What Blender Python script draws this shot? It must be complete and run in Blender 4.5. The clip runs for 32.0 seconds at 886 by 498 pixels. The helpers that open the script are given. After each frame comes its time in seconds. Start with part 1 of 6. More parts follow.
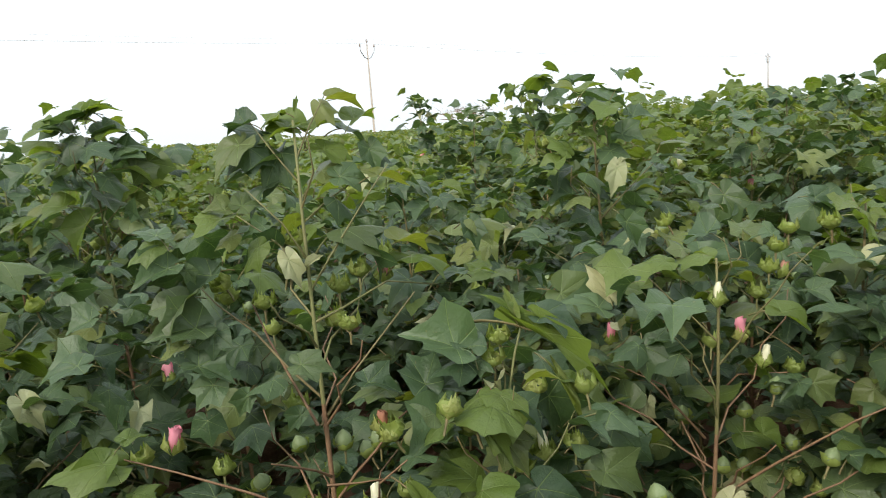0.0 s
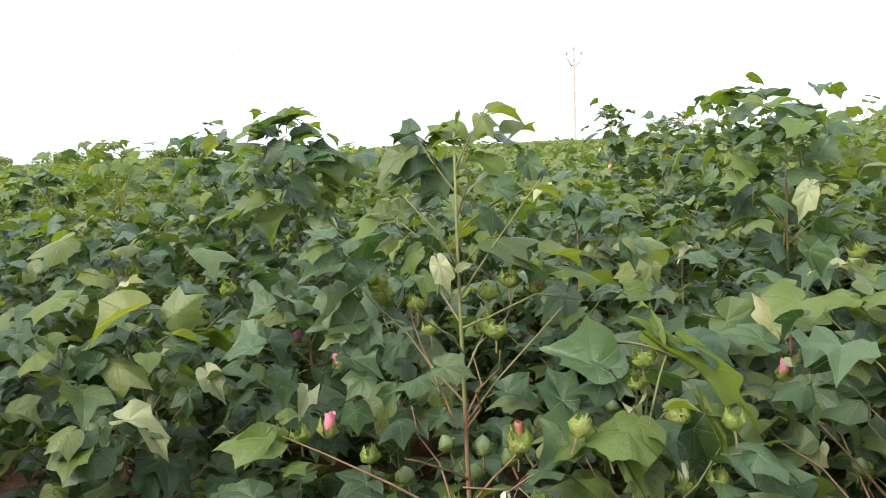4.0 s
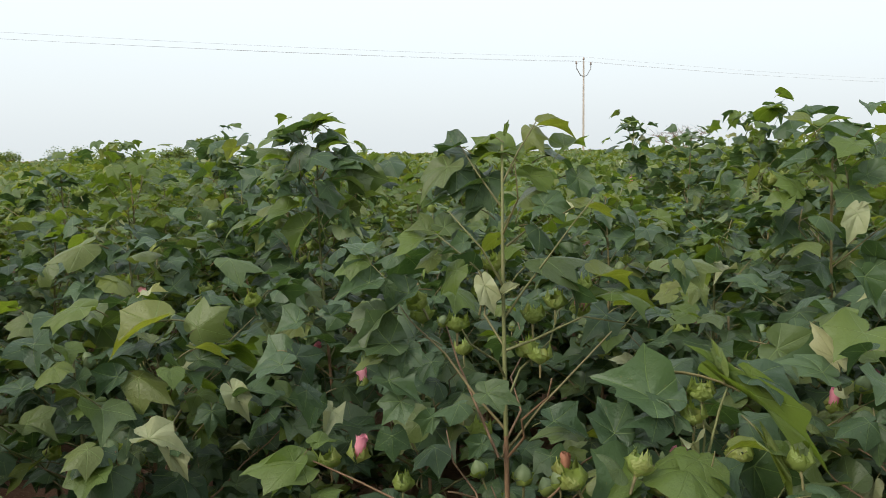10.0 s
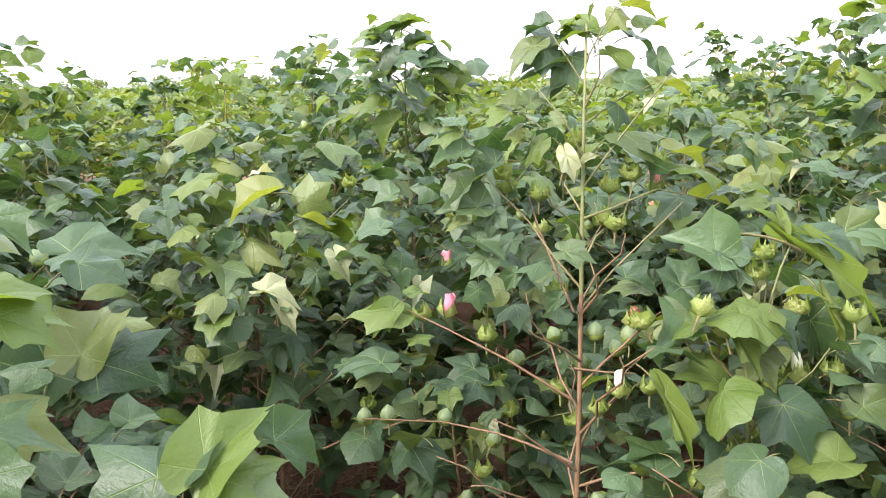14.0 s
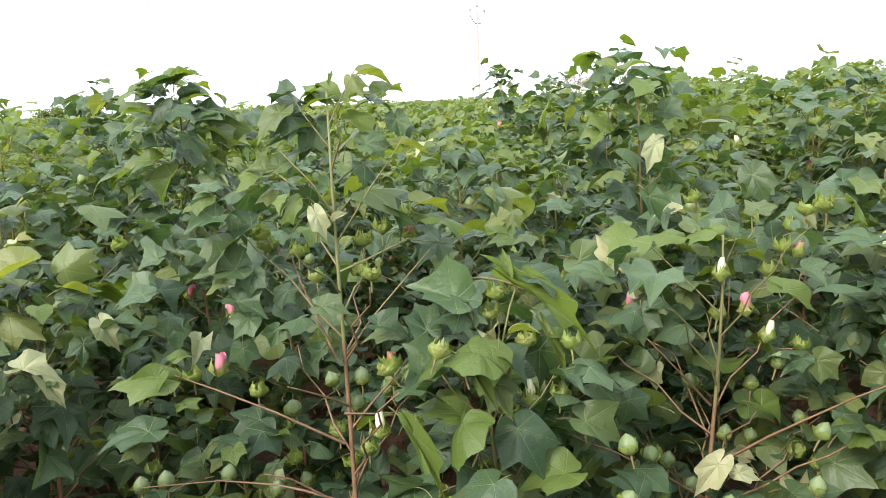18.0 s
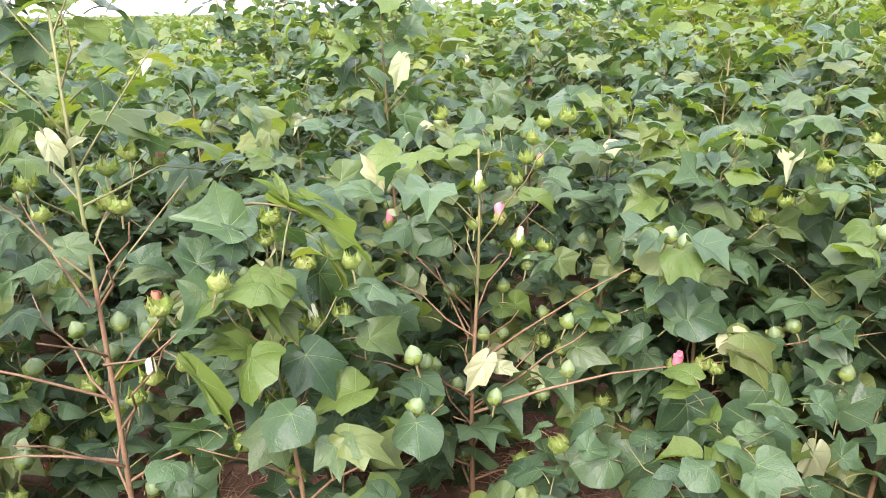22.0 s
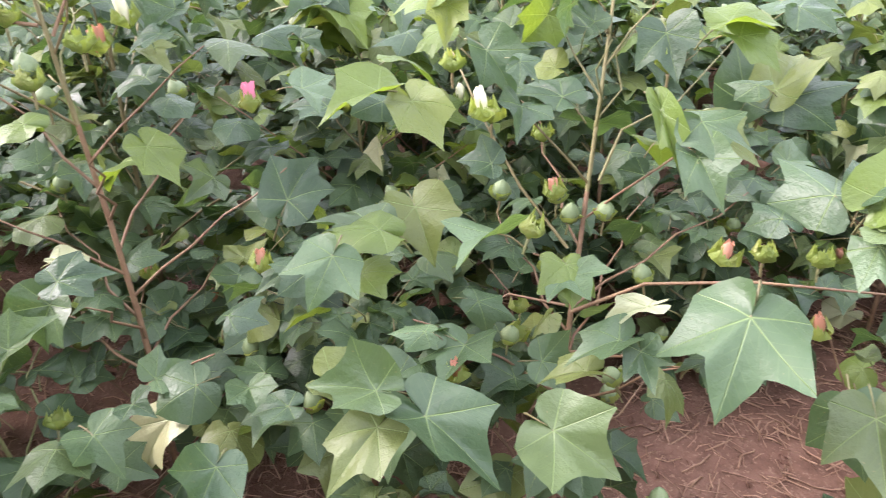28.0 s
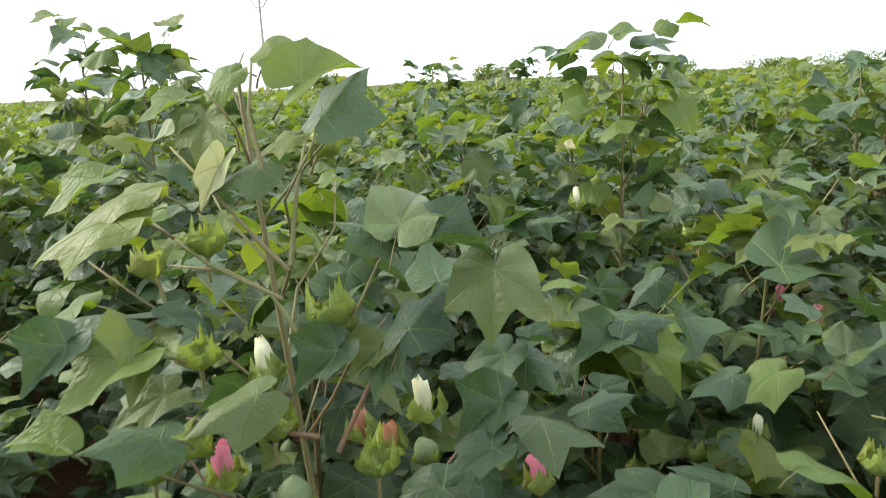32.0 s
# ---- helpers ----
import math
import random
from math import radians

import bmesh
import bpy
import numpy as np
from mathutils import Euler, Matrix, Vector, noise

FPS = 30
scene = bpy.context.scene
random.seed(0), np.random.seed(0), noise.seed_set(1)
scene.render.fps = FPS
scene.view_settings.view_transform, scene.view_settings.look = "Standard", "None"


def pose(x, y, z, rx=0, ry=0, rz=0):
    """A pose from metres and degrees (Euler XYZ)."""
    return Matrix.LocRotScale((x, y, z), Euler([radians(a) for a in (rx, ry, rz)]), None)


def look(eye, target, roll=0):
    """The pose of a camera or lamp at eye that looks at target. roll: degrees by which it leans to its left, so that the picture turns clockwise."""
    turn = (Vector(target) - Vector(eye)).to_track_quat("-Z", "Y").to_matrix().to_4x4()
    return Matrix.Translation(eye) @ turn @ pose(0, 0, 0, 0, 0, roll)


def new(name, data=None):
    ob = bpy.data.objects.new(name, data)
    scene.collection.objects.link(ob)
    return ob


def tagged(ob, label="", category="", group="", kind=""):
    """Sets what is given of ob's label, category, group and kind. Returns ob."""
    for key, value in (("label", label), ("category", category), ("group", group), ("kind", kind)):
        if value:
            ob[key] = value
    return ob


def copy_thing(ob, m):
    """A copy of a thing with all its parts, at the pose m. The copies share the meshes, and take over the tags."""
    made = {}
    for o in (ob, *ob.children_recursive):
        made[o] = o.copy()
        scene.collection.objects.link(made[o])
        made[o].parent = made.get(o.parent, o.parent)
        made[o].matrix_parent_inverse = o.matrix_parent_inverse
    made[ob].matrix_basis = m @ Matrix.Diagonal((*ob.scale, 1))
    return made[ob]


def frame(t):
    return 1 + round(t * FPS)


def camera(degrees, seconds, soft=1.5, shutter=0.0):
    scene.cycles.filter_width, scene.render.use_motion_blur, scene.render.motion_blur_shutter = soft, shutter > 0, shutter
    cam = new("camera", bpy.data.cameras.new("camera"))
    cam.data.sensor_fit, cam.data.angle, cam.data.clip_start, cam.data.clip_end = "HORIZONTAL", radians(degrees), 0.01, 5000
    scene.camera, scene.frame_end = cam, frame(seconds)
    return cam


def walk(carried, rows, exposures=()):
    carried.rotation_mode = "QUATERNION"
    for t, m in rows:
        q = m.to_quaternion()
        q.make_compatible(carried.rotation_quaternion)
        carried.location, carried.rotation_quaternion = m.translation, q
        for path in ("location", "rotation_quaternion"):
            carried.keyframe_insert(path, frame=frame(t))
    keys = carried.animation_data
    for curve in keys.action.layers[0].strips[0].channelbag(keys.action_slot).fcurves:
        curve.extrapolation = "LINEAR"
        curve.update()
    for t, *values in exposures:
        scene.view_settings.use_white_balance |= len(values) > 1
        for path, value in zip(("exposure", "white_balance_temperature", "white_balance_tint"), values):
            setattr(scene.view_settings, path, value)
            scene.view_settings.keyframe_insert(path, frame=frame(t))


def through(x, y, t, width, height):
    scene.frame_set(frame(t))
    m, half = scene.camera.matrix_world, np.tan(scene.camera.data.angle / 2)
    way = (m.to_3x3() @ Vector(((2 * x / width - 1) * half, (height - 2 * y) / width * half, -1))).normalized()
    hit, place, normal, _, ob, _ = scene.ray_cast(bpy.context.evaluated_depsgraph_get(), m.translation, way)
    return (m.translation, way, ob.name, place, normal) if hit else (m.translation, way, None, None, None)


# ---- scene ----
cam = camera(61.6, 32.0, 0.7, 0.25)
PATH = [
    (0, (0.39, 0.007, 1.28), (0.212, 1.972, 0.956), -4.3),
    (0.5, (0.439, 0.03, 1.267), (0.111, 1.983, 0.984), -5.2),
    (1, (0.433, 0.054, 1.246), (0.088, 1.995, 0.911), -4.7),
    (1.5, (0.409, 0.066, 1.249), (0.061, 1.975, 0.765), -4.3),
    (2, (0.41, 0.062, 1.271), (0.006, 1.948, 0.74), -3.0),
    (2.5, (0.432, 0.031, 1.268), (-0.05, 1.911, 0.786), -1.0),
    (3, (0.439, 0.017, 1.271), (-0.086, 1.892, 0.813), -0.8),
    (3.5, (0.451, 0.016, 1.277), (-0.153, 1.888, 0.912), -1.7),
    (4, (0.469, 0.006, 1.287), (-0.214, 1.866, 1.012), -2.6),
    (4.5, (0.452, 0.002, 1.289), (-0.316, 1.83, 1.026), -2.4),
    (6.5, (0.391, 0.004, 1.297), (-0.457, 1.803, 1.095), -0.1),
    (7, (0.392, 0.015, 1.296), (-0.438, 1.82, 1.068), 0.2),
    (7.5, (0.396, 0.017, 1.305), (-0.405, 1.839, 1.113), -0.2),
    (8, (0.378, 0.047, 1.307), (-0.386, 1.883, 1.09), -0.7),
    (8.5, (0.355, 0.058, 1.304), (-0.362, 1.904, 1.022), -0.9),
    (9, (0.367, 0.063, 1.31), (-0.315, 1.925, 1.048), -0.9),
    (9.5, (0.355, 0.061, 1.308), (-0.303, 1.932, 1.046), -1.0),
    (10, (0.381, 0.048, 1.299), (-0.312, 1.906, 1.042), -1.2),
    (10.5, (0.372, 0.029, 1.3), (-0.381, 1.865, 1.049), -0.7),
    (11, (0.395, 0.021, 1.278), (-0.351, 1.847, 0.945), -0.3),
    (11.5, (0.399, 0.012, 1.283), (-0.327, 1.847, 0.955), -0.0),
    (12, (0.393, 0.006, 1.291), (-0.326, 1.842, 0.953), -0.0),
    (12.5, (0.412, -0.007, 1.241), (-0.304, 1.806, 0.794), -0.7),
    (13, (0.421, -0.005, 1.239), (-0.297, 1.783, 0.701), -0.4),
    (13.5, (0.444, -0.054, 1.225), (-0.479, 1.672, 0.813), -0.8),
    (15.5, (0.185, -0.143, 1.202), (-0.129, 1.705, 0.505), -1.1),
    (16, (0.162, -0.126, 1.214), (-0.035, 1.712, 0.45), -0.6),
    (16.5, (0.226, -0.102, 1.288), (0.068, 1.79, 0.66), -0.4),
    (17, (0.408, -0.12, 1.306), (0.128, 1.795, 0.8), -1.6),
    (17.5, (0.524, -0.126, 1.29), (0.09, 1.783, 0.881), -2.7),
    (18, (0.577, -0.116, 1.285), (0.129, 1.793, 0.892), -2.7),
    (18.5, (0.579, -0.122, 1.28), (0.143, 1.791, 0.888), -2.7),
    (19, (0.54, -0.128, 1.28), (0.172, 1.793, 0.861), -2.5),
    (19.5, (0.486, -0.134, 1.287), (0.294, 1.812, 0.868), -2.2),
    (20, (0.47, -0.124, 1.287), (0.423, 1.837, 0.898), -2.3),
    (20.5, (0.462, -0.113, 1.287), (0.509, 1.841, 0.866), -2.4),
    (21, (0.461, -0.095, 1.28), (0.575, 1.832, 0.757), -2.1),
    (21.5, (0.478, -0.08, 1.269), (0.686, 1.827, 0.702), -1.7),
    (22, (0.471, -0.091, 1.273), (0.761, 1.792, 0.662), -1.0),
    (22.5, (0.483, -0.1, 1.265), (0.617, 1.797, 0.645), -1.6),
    (23, (0.507, -0.111, 1.275), (0.336, 1.814, 0.762), -2.8),
    (23.5, (0.546, -0.137, 1.274), (-0.037, 1.711, 0.781), -2.8),
    (24, (0.566, -0.155, 1.252), (-0.381, 1.512, 0.682), -3.6),
    (24.5, (0.557, -0.177, 1.247), (-0.639, 1.299, 0.619), -4.3),
    (26.5, (0.496, -0.223, 1.204), (-0.884, 0.946, 0.35), -1.1),
    (27, (0.481, -0.243, 1.199), (-0.982, 0.797, 0.318), -1.0),
    (27.5, (0.467, -0.311, 1.188), (-1.122, 0.48, 0.265), -1.2),
    (28, (0.472, -0.341, 1.187), (-1.215, 0.233, 0.278), -1.8),
    (28.5, (0.47, -0.37, 1.182), (-1.274, 0.018, 0.282), -3.0),
    (29, (0.468, -0.381, 1.189), (-1.292, -0.042, 0.302), -3.4),
    (29.5, (0.479, -0.403, 1.185), (-1.285, -0.137, 0.281), -4.9),
    (30, (0.414, -0.437, 1.229), (-1.375, -0.206, 0.366), -4.4),
    (30.5, (0.258, -0.514, 1.282), (-1.557, -0.222, 0.493), -2.7),
    (31, (0.134, -0.563, 1.308), (-1.717, -0.199, 0.646), -4.3),
    (31.5, (0.064, -0.597, 1.33), (-1.798, -0.124, 0.774), -3.3),
    (32, (-0.047, -0.569, 1.333), (-1.928, -0.052, 0.895), -2.7),
]
EXPOSURES = [
    (0, 0.00, 6500, 9.0), (1, -0.10, 6500, 9.0), (2, 1.00, 6253, 18.1), (3, 1.10, 6240, 16.5), (4, 0.45, 6396, 11.0),
    (4.5, 0.27, 6448, 9.5), (6.5, -0.50, 6500, 7.0), (9, -0.42, 6500, 8.0), (11, -0.29, 6500, 8.0), (12, 0.05, 6487, 9.4),
    (13, 1.11, 6253, 16.1), (13.5, 1.21, 6227, 16.9), (15.5, 1.31, 6188, 21.0), (16.5, 1.44, 6136, 22.5), (17, 1.01, 6227, 18.9),
    (18, 0.71, 6318, 12.2), (19, 0.65, 6344, 12.5), (20, 0.67, 6331, 11.9), (21, 0.86, 6279, 14.4), (22, 1.38, 6136, 20.5),
    (22.5, 1.40, 6136, 20.5), (23, 1.23, 6188, 19.0), (23.5, 0.85, 6279, 15.4), (24.5, 1.32, 6162, 19.8), (26.5, 1.63, 6136, 25.5),
    (28, 1.75, 6110, 28.2), (29.5, 1.84, 6084, 26.0), (30.5, 1.79, 6097, 22.6), (31, 1.39, 6175, 17.4), (32, 0.45, 6422, 7.2),
]
walk(cam, [(t, look(eye, target, roll)) for t, eye, target, roll in PATH], EXPOSURES)

# ---------------------------------------------------------------- sky and light
world = bpy.data.worlds.new("sky")
scene.world = world
world.use_nodes = True
wn, wl = world.node_tree.nodes, world.node_tree.links
wn.clear()
sky = wn.new("ShaderNodeTexSky")
sky.sky_type = "NISHITA"
sky.sun_disc = False
sky.sun_elevation = radians(38)
sky.sun_rotation = radians(-152)
sky.air_density, sky.dust_density, sky.ozone_density = 1.0, 6.0, 1.0
w_sky = wn.new("ShaderNodeBackground")
w_sky.inputs["Strength"].default_value = 0.05
# the bright veil of a hazy sky
w_at = wn.new("ShaderNodeTexCoord")
w_sep = wn.new("ShaderNodeSeparateXYZ")
w_up = wn.new("ShaderNodeMath")
w_up.operation = "MAXIMUM"
w_up.inputs[1].default_value = 0.0
w_gain = wn.new("ShaderNodeMath")
w_gain.operation = "MULTIPLY_ADD"
w_gain.inputs[1].default_value, w_gain.inputs[2].default_value = 1.0, 1.08
w_haze = wn.new("ShaderNodeBackground")
w_haze.inputs["Color"].default_value = (0.90, 0.96, 1.0, 1)
wl.new(w_at.outputs["Generated"], w_sep.inputs[0])
wl.new(w_sep.outputs[2], w_up.inputs[0])
wl.new(w_up.outputs[0], w_gain.inputs[0])
wl.new(w_gain.outputs[0], w_haze.inputs["Strength"])
w_sum = wn.new("ShaderNodeAddShader")
w_out = wn.new("ShaderNodeOutputWorld")
wl.new(sky.outputs[0], w_sky.inputs["Color"])
wl.new(w_sky.outputs[0], w_sum.inputs[0])
wl.new(w_haze.outputs[0], w_sum.inputs[1])
wl.new(w_sum.outputs[0], w_out.inputs["Surface"])

sun_data = bpy.data.lights.new("sun", "SUN")
sun_data.energy, sun_data.angle, sun_data.color = 3.2, radians(18), (1.0, 0.94, 0.84)
sun = new("sun", sun_data)
sun.matrix_world = look((-7, -13, 11.5), (0, 0, 0))


# ---------------------------------------------------------------- materials
class Nodes:
    """Short hand for building a material's nodes."""

    def __init__(self, name):
        self.mat = bpy.data.materials.new(name)
        self.mat.use_nodes = True
        self.t = self.mat.node_tree
        self.n, self.l = self.t.nodes, self.t.links
        self.n.clear()
        self.out = self.n.new("ShaderNodeOutputMaterial")

    def link(self, a, b):
        self.l.new(a, b)

    def value(self, sock, v):
        if isinstance(v, (int, float)):
            sock.default_value = v
        elif isinstance(v, tuple):
            sock.default_value = (*v, 1) if len(v) == 3 and len(sock.default_value) == 4 else v
        else:
            self.link(v, sock)

    def math(self, op, a, b=0.0, clamp=False):
        m = self.n.new("ShaderNodeMath")
        m.operation, m.use_clamp = op, clamp
        self.value(m.inputs[0], a)
        self.value(m.inputs[1], b)
        return m.outputs[0]

    def mix(self, f, a, b, kind="MIX"):
        m = self.n.new("ShaderNodeMix")
        m.data_type, m.blend_type = "RGBA", kind
        self.value(m.inputs[0], f)
        self.value(m.inputs[6], a)
        self.value(m.inputs[7], b)
        return m.outputs[2]

    def noise(self, vec, scale, detail=4.0, rough=0.6):
        m = self.n.new("ShaderNodeTexNoise")
        m.inputs["Scale"].default_value, m.inputs["Detail"].default_value = scale, detail
        m.inputs["Roughness"].default_value = rough
        if vec is not None:
            self.link(vec, m.inputs["Vector"])
        return m.outputs["Fac"]

    def ramp(self, f, *stops):
        m = self.n.new("ShaderNodeValToRGB")
        e = m.color_ramp.elements
        while len(e) < len(stops):
            e.new(0.5)
        for el, (p, c) in zip(e, stops):
            el.position, el.color = p, (*c, 1) if len(c) == 3 else c
        self.link(f, m.inputs[0])
        return m.outputs[0]

    def place(self):
        return self.n.new("ShaderNodeNewGeometry").outputs["Position"]

    def chance(self):
        """A random number for each object and each loose piece of a mesh."""
        a = self.n.new("ShaderNodeObjectInfo").outputs["Random"]
        b = self.n.new("ShaderNodeNewGeometry").outputs["Random Per Island"]
        return self.math("FRACT", self.math("ADD", a, b))

    def bump(self, height, strength, distance=0.01):
        m = self.n.new("ShaderNodeBump")
        m.inputs["Strength"].default_value, m.inputs["Distance"].default_value = strength, distance
        self.link(height, m.inputs["Height"])
        return m.outputs[0]

    def shader(self, color, rough=0.6, normal=None, spec=0.5, metal=0.0):
        m = self.n.new("ShaderNodeBsdfPrincipled")
        self.value(m.inputs["Base Color"], color)
        self.value(m.inputs["Roughness"], rough)
        m.inputs["Metallic"].default_value = metal
        m.inputs["Specular IOR Level"].default_value = spec
        if normal is not None:
            self.link(normal, m.inputs["Normal"])
        return m.outputs[0]

    def done(self, sh):
        self.link(sh, self.out.inputs["Surface"])
        return self.mat


def leaf_material(name, dark, light, yellow, through, veins=True, wear=0.35, clear=0.36):
    """Cotton leaf: matt bluish green, paler veins, dust and brown flecks; lets light through."""
    k = Nodes(name)
    r = k.chance()
    uv = k.n.new("ShaderNodeUVMap").outputs[0]
    body = k.mix(k.math("MULTIPLY", k.noise(uv, 5.0), 0.7), k.mix(r, dark, light), light)
    r2 = k.math("FRACT", k.math("MULTIPLY", r, 7.31))
    body = k.mix(k.ramp(r2, (0.70, (0, 0, 0)), (1.0, (0.9, 0.9, 0.9))), body, yellow)
    height = k.noise(uv, 16.0, 3.0)
    if veins:
        sep = k.n.new("ShaderNodeSeparateXYZ")
        k.link(uv, sep.inputs[0])
        x, y = k.math("ABSOLUTE", k.math("SUBTRACT", sep.outputs[0], 0.5)), k.math("SUBTRACT", sep.outputs[1], 0.5)
        vein = None
        for a in (0.0, 54.0, 107.0):
            dx, dy = math.sin(radians(a)), math.cos(radians(a))
            off = k.math("ABSOLUTE", k.math("SUBTRACT", k.math("MULTIPLY", x, dy), k.math("MULTIPLY", y, dx)))
            along = k.math("ADD", k.math("MULTIPLY", x, dx), k.math("MULTIPLY", y, dy))
            wide = k.math("SUBTRACT", 0.0085, k.math("MULTIPLY", along, 0.013))
            line = k.math("SUBTRACT", 1.0, k.math("DIVIDE", off, wide), clamp=True)
            line = k.math("MULTIPLY", line, k.math("GREATER_THAN", along, -0.005))
            # side veins, leaving the main one at a slant
            slant = k.math("SUBTRACT", k.math("MULTIPLY", along, 14.0), k.math("MULTIPLY", off, 15.0))
            wave = k.math("PINGPONG", slant, 0.5)
            side = k.math("MULTIPLY", k.math("SUBTRACT", 1.0, k.math("MULTIPLY", wave, 11.0), clamp=True),
                          k.math("SUBTRACT", 0.5, k.math("MULTIPLY", off, 4.2), clamp=True))
            side = k.math("MULTIPLY", side, k.math("GREATER_THAN", along, 0.04))
            line = k.math("MAXIMUM", line, k.math("MULTIPLY", side, 0.4))
            vein = line if vein is None else k.math("MAXIMUM", vein, line)
        body = k.mix(k.math("MULTIPLY", vein, 0.6), body, (0.19, 0.26, 0.09))
        height = k.math("SUBTRACT", k.math("MULTIPLY", height, 0.6), k.math("MULTIPLY", vein, 0.2))
    at = k.place()
    dust = k.ramp(k.noise(at, 23.0, 5.0), (0.52, (0, 0, 0)), (0.78, (1, 1, 1)))
    body = k.mix(k.math("MULTIPLY", dust, wear * 0.4), body, (0.13, 0.16, 0.09))
    fleck = k.ramp(k.noise(at, 140.0, 2.0), (0.70, (0, 0, 0)), (0.76, (1, 1, 1)))
    body = k.mix(k.math("MULTIPLY", fleck, wear), body, (0.22, 0.17, 0.08))
    nrm = k.bump(height, 0.75, 0.005)
    top = k.shader(body, 0.43, nrm, 0.36)
    tr = k.n.new("ShaderNodeBsdfTranslucent")
    k.link(k.mix(1.0, body, through, "MULTIPLY"), tr.inputs["Color"])
    k.link(nrm, tr.inputs["Normal"])
    both = k.n.new("ShaderNodeMixShader")
    both.inputs[0].default_value = clear
    k.link(top, both.inputs[1])
    k.link(tr.outputs[0], both.inputs[2])
    return k.done(both.outputs[0])


def plain_material(name, a, b, scale=30.0, rough=0.6, bump=0.3, spec=0.4, third=None, metal=0.0):
    """Two colours mixed by noise at two scales, with a fine relief."""
    k = Nodes(name)
    tc = k.n.new("ShaderNodeTexCoord").outputs["Object"]
    f = k.math("ADD", k.math("MULTIPLY", k.noise(tc, scale), 0.6), k.math("MULTIPLY", k.noise(tc, scale * 6, 3.0), 0.4))
    f = k.ramp(f, (0.36, (0, 0, 0)), (0.64, (1, 1, 1)))
    c = k.mix(f, a, b)
    if third:
        c = k.mix(k.math("MULTIPLY", k.chance(), 0.6), c, third)
    return k.done(k.shader(c, rough, k.bump(k.noise(tc, scale * 4), bump, 0.004), spec, metal))


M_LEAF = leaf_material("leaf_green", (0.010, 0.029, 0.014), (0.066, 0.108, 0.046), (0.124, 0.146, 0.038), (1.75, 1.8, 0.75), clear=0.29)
M_YOUNG = leaf_material("leaf_yellow_green", (0.070, 0.114, 0.023), (0.110, 0.154, 0.034), (0.15, 0.168, 0.044), (1.8, 1.75, 0.55), clear=0.42)
# for pale folded leaves, and for green ones whose white sheen is painted as colour
M_PALE_SHEEN = leaf_material("leaf_pale_sheen", (0.25, 0.28, 0.15), (0.34, 0.35, 0.20), (0.37, 0.35, 0.19), (1.3, 1.25, 0.8), wear=0.6)
# distant leaves: haze and low light shining through are put into this paler colour
M_FAR_HAZE = leaf_material("leaf_far_haze", (0.050, 0.088, 0.030), (0.110, 0.154, 0.044), (0.180, 0.195, 0.042), (2.1, 2.0, 0.7), veins=False)
M_STEM = plain_material("stem_bark", (0.135, 0.072, 0.040), (0.20, 0.125, 0.065), 24, 0.65, 0.5)
M_TWIG = plain_material("green_twig", (0.115, 0.135, 0.045), (0.165, 0.160, 0.065), 40, 0.6, 0.3, third=(0.17, 0.10, 0.05))
M_BOLL = plain_material("green_boll", (0.105, 0.145, 0.060), (0.145, 0.185, 0.082), 60, 0.55, 0.25, 0.4)
M_BRACT = leaf_material("bract_green", (0.17, 0.22, 0.05), (0.22, 0.27, 0.07), (0.26, 0.28, 0.09), (1.7, 1.7, 0.8), veins=False)
M_PINK = leaf_material("petal_pink", (0.64, 0.19, 0.28), (0.75, 0.36, 0.42), (0.72, 0.42, 0.38), (1.1, 0.8, 0.9), veins=False, wear=0.15)
M_CREAM = leaf_material("petal_cream", (0.72, 0.70, 0.48), (0.80, 0.79, 0.62), (0.76, 0.72, 0.42), (1.0, 1.0, 0.85), veins=False, wear=0.08)
M_WILT = leaf_material("petal_wilted", (0.46, 0.20, 0.13), (0.58, 0.32, 0.22), (0.40, 0.18, 0.10), (1.0, 0.8, 0.7), veins=False, wear=0.4)
M_STRAW = plain_material("dry_straw", (0.26, 0.14, 0.085), (0.42, 0.27, 0.17), 50, 0.8, 0.3, third=(0.24, 0.12, 0.08))
M_GRASS = plain_material("grass_blade", (0.10, 0.16, 0.05), (0.18, 0.24, 0.09), 50, 0.6, 0.2)
M_CONCRETE = plain_material("pole_concrete", (0.32, 0.28, 0.24), (0.42, 0.37, 0.32), 6, 0.85, 0.4)
M_IRON = plain_material("galvanised_iron", (0.24, 0.24, 0.25), (0.36, 0.36, 0.36), 20, 0.5, 0.2, metal=0.6)
M_WIRE = plain_material("aluminium_wire", (0.5, 0.5, 0.51), (0.6, 0.6, 0.61), 20, 0.5, 0.1)
M_PORCELAIN = plain_material("insulator_porcelain", (0.25, 0.20, 0.18), (0.32, 0.27, 0.24), 30, 0.25, 0.1)


def soil_material():
    k = Nodes("red_soil")
    at = k.place()
    big, mid, fine = k.noise(at, 1.3, 5.0), k.noise(at, 14.0, 6.0, 0.7), k.noise(at, 95.0, 4.0, 0.7)
    c = k.ramp(mid, (0.30, (0.085, 0.042, 0.028)), (0.52, (0.155, 0.082, 0.054)), (0.72, (0.235, 0.135, 0.092)))
    c = k.mix(k.math("MULTIPLY", big, 0.5), c, (0.16, 0.085, 0.06))
    c = k.mix(k.ramp(fine, (0.56, (0, 0, 0)), (0.68, (0.7, 0.7, 0.7))), c, (0.34, 0.22, 0.15))
    h = k.math("ADD", k.math("MULTIPLY", mid, 0.7), k.math("MULTIPLY", fine, 0.3))
    return k.done(k.shader(c, 0.95, k.bump(h, 0.9, 0.02), 0.2))


M_SOIL = soil_material()

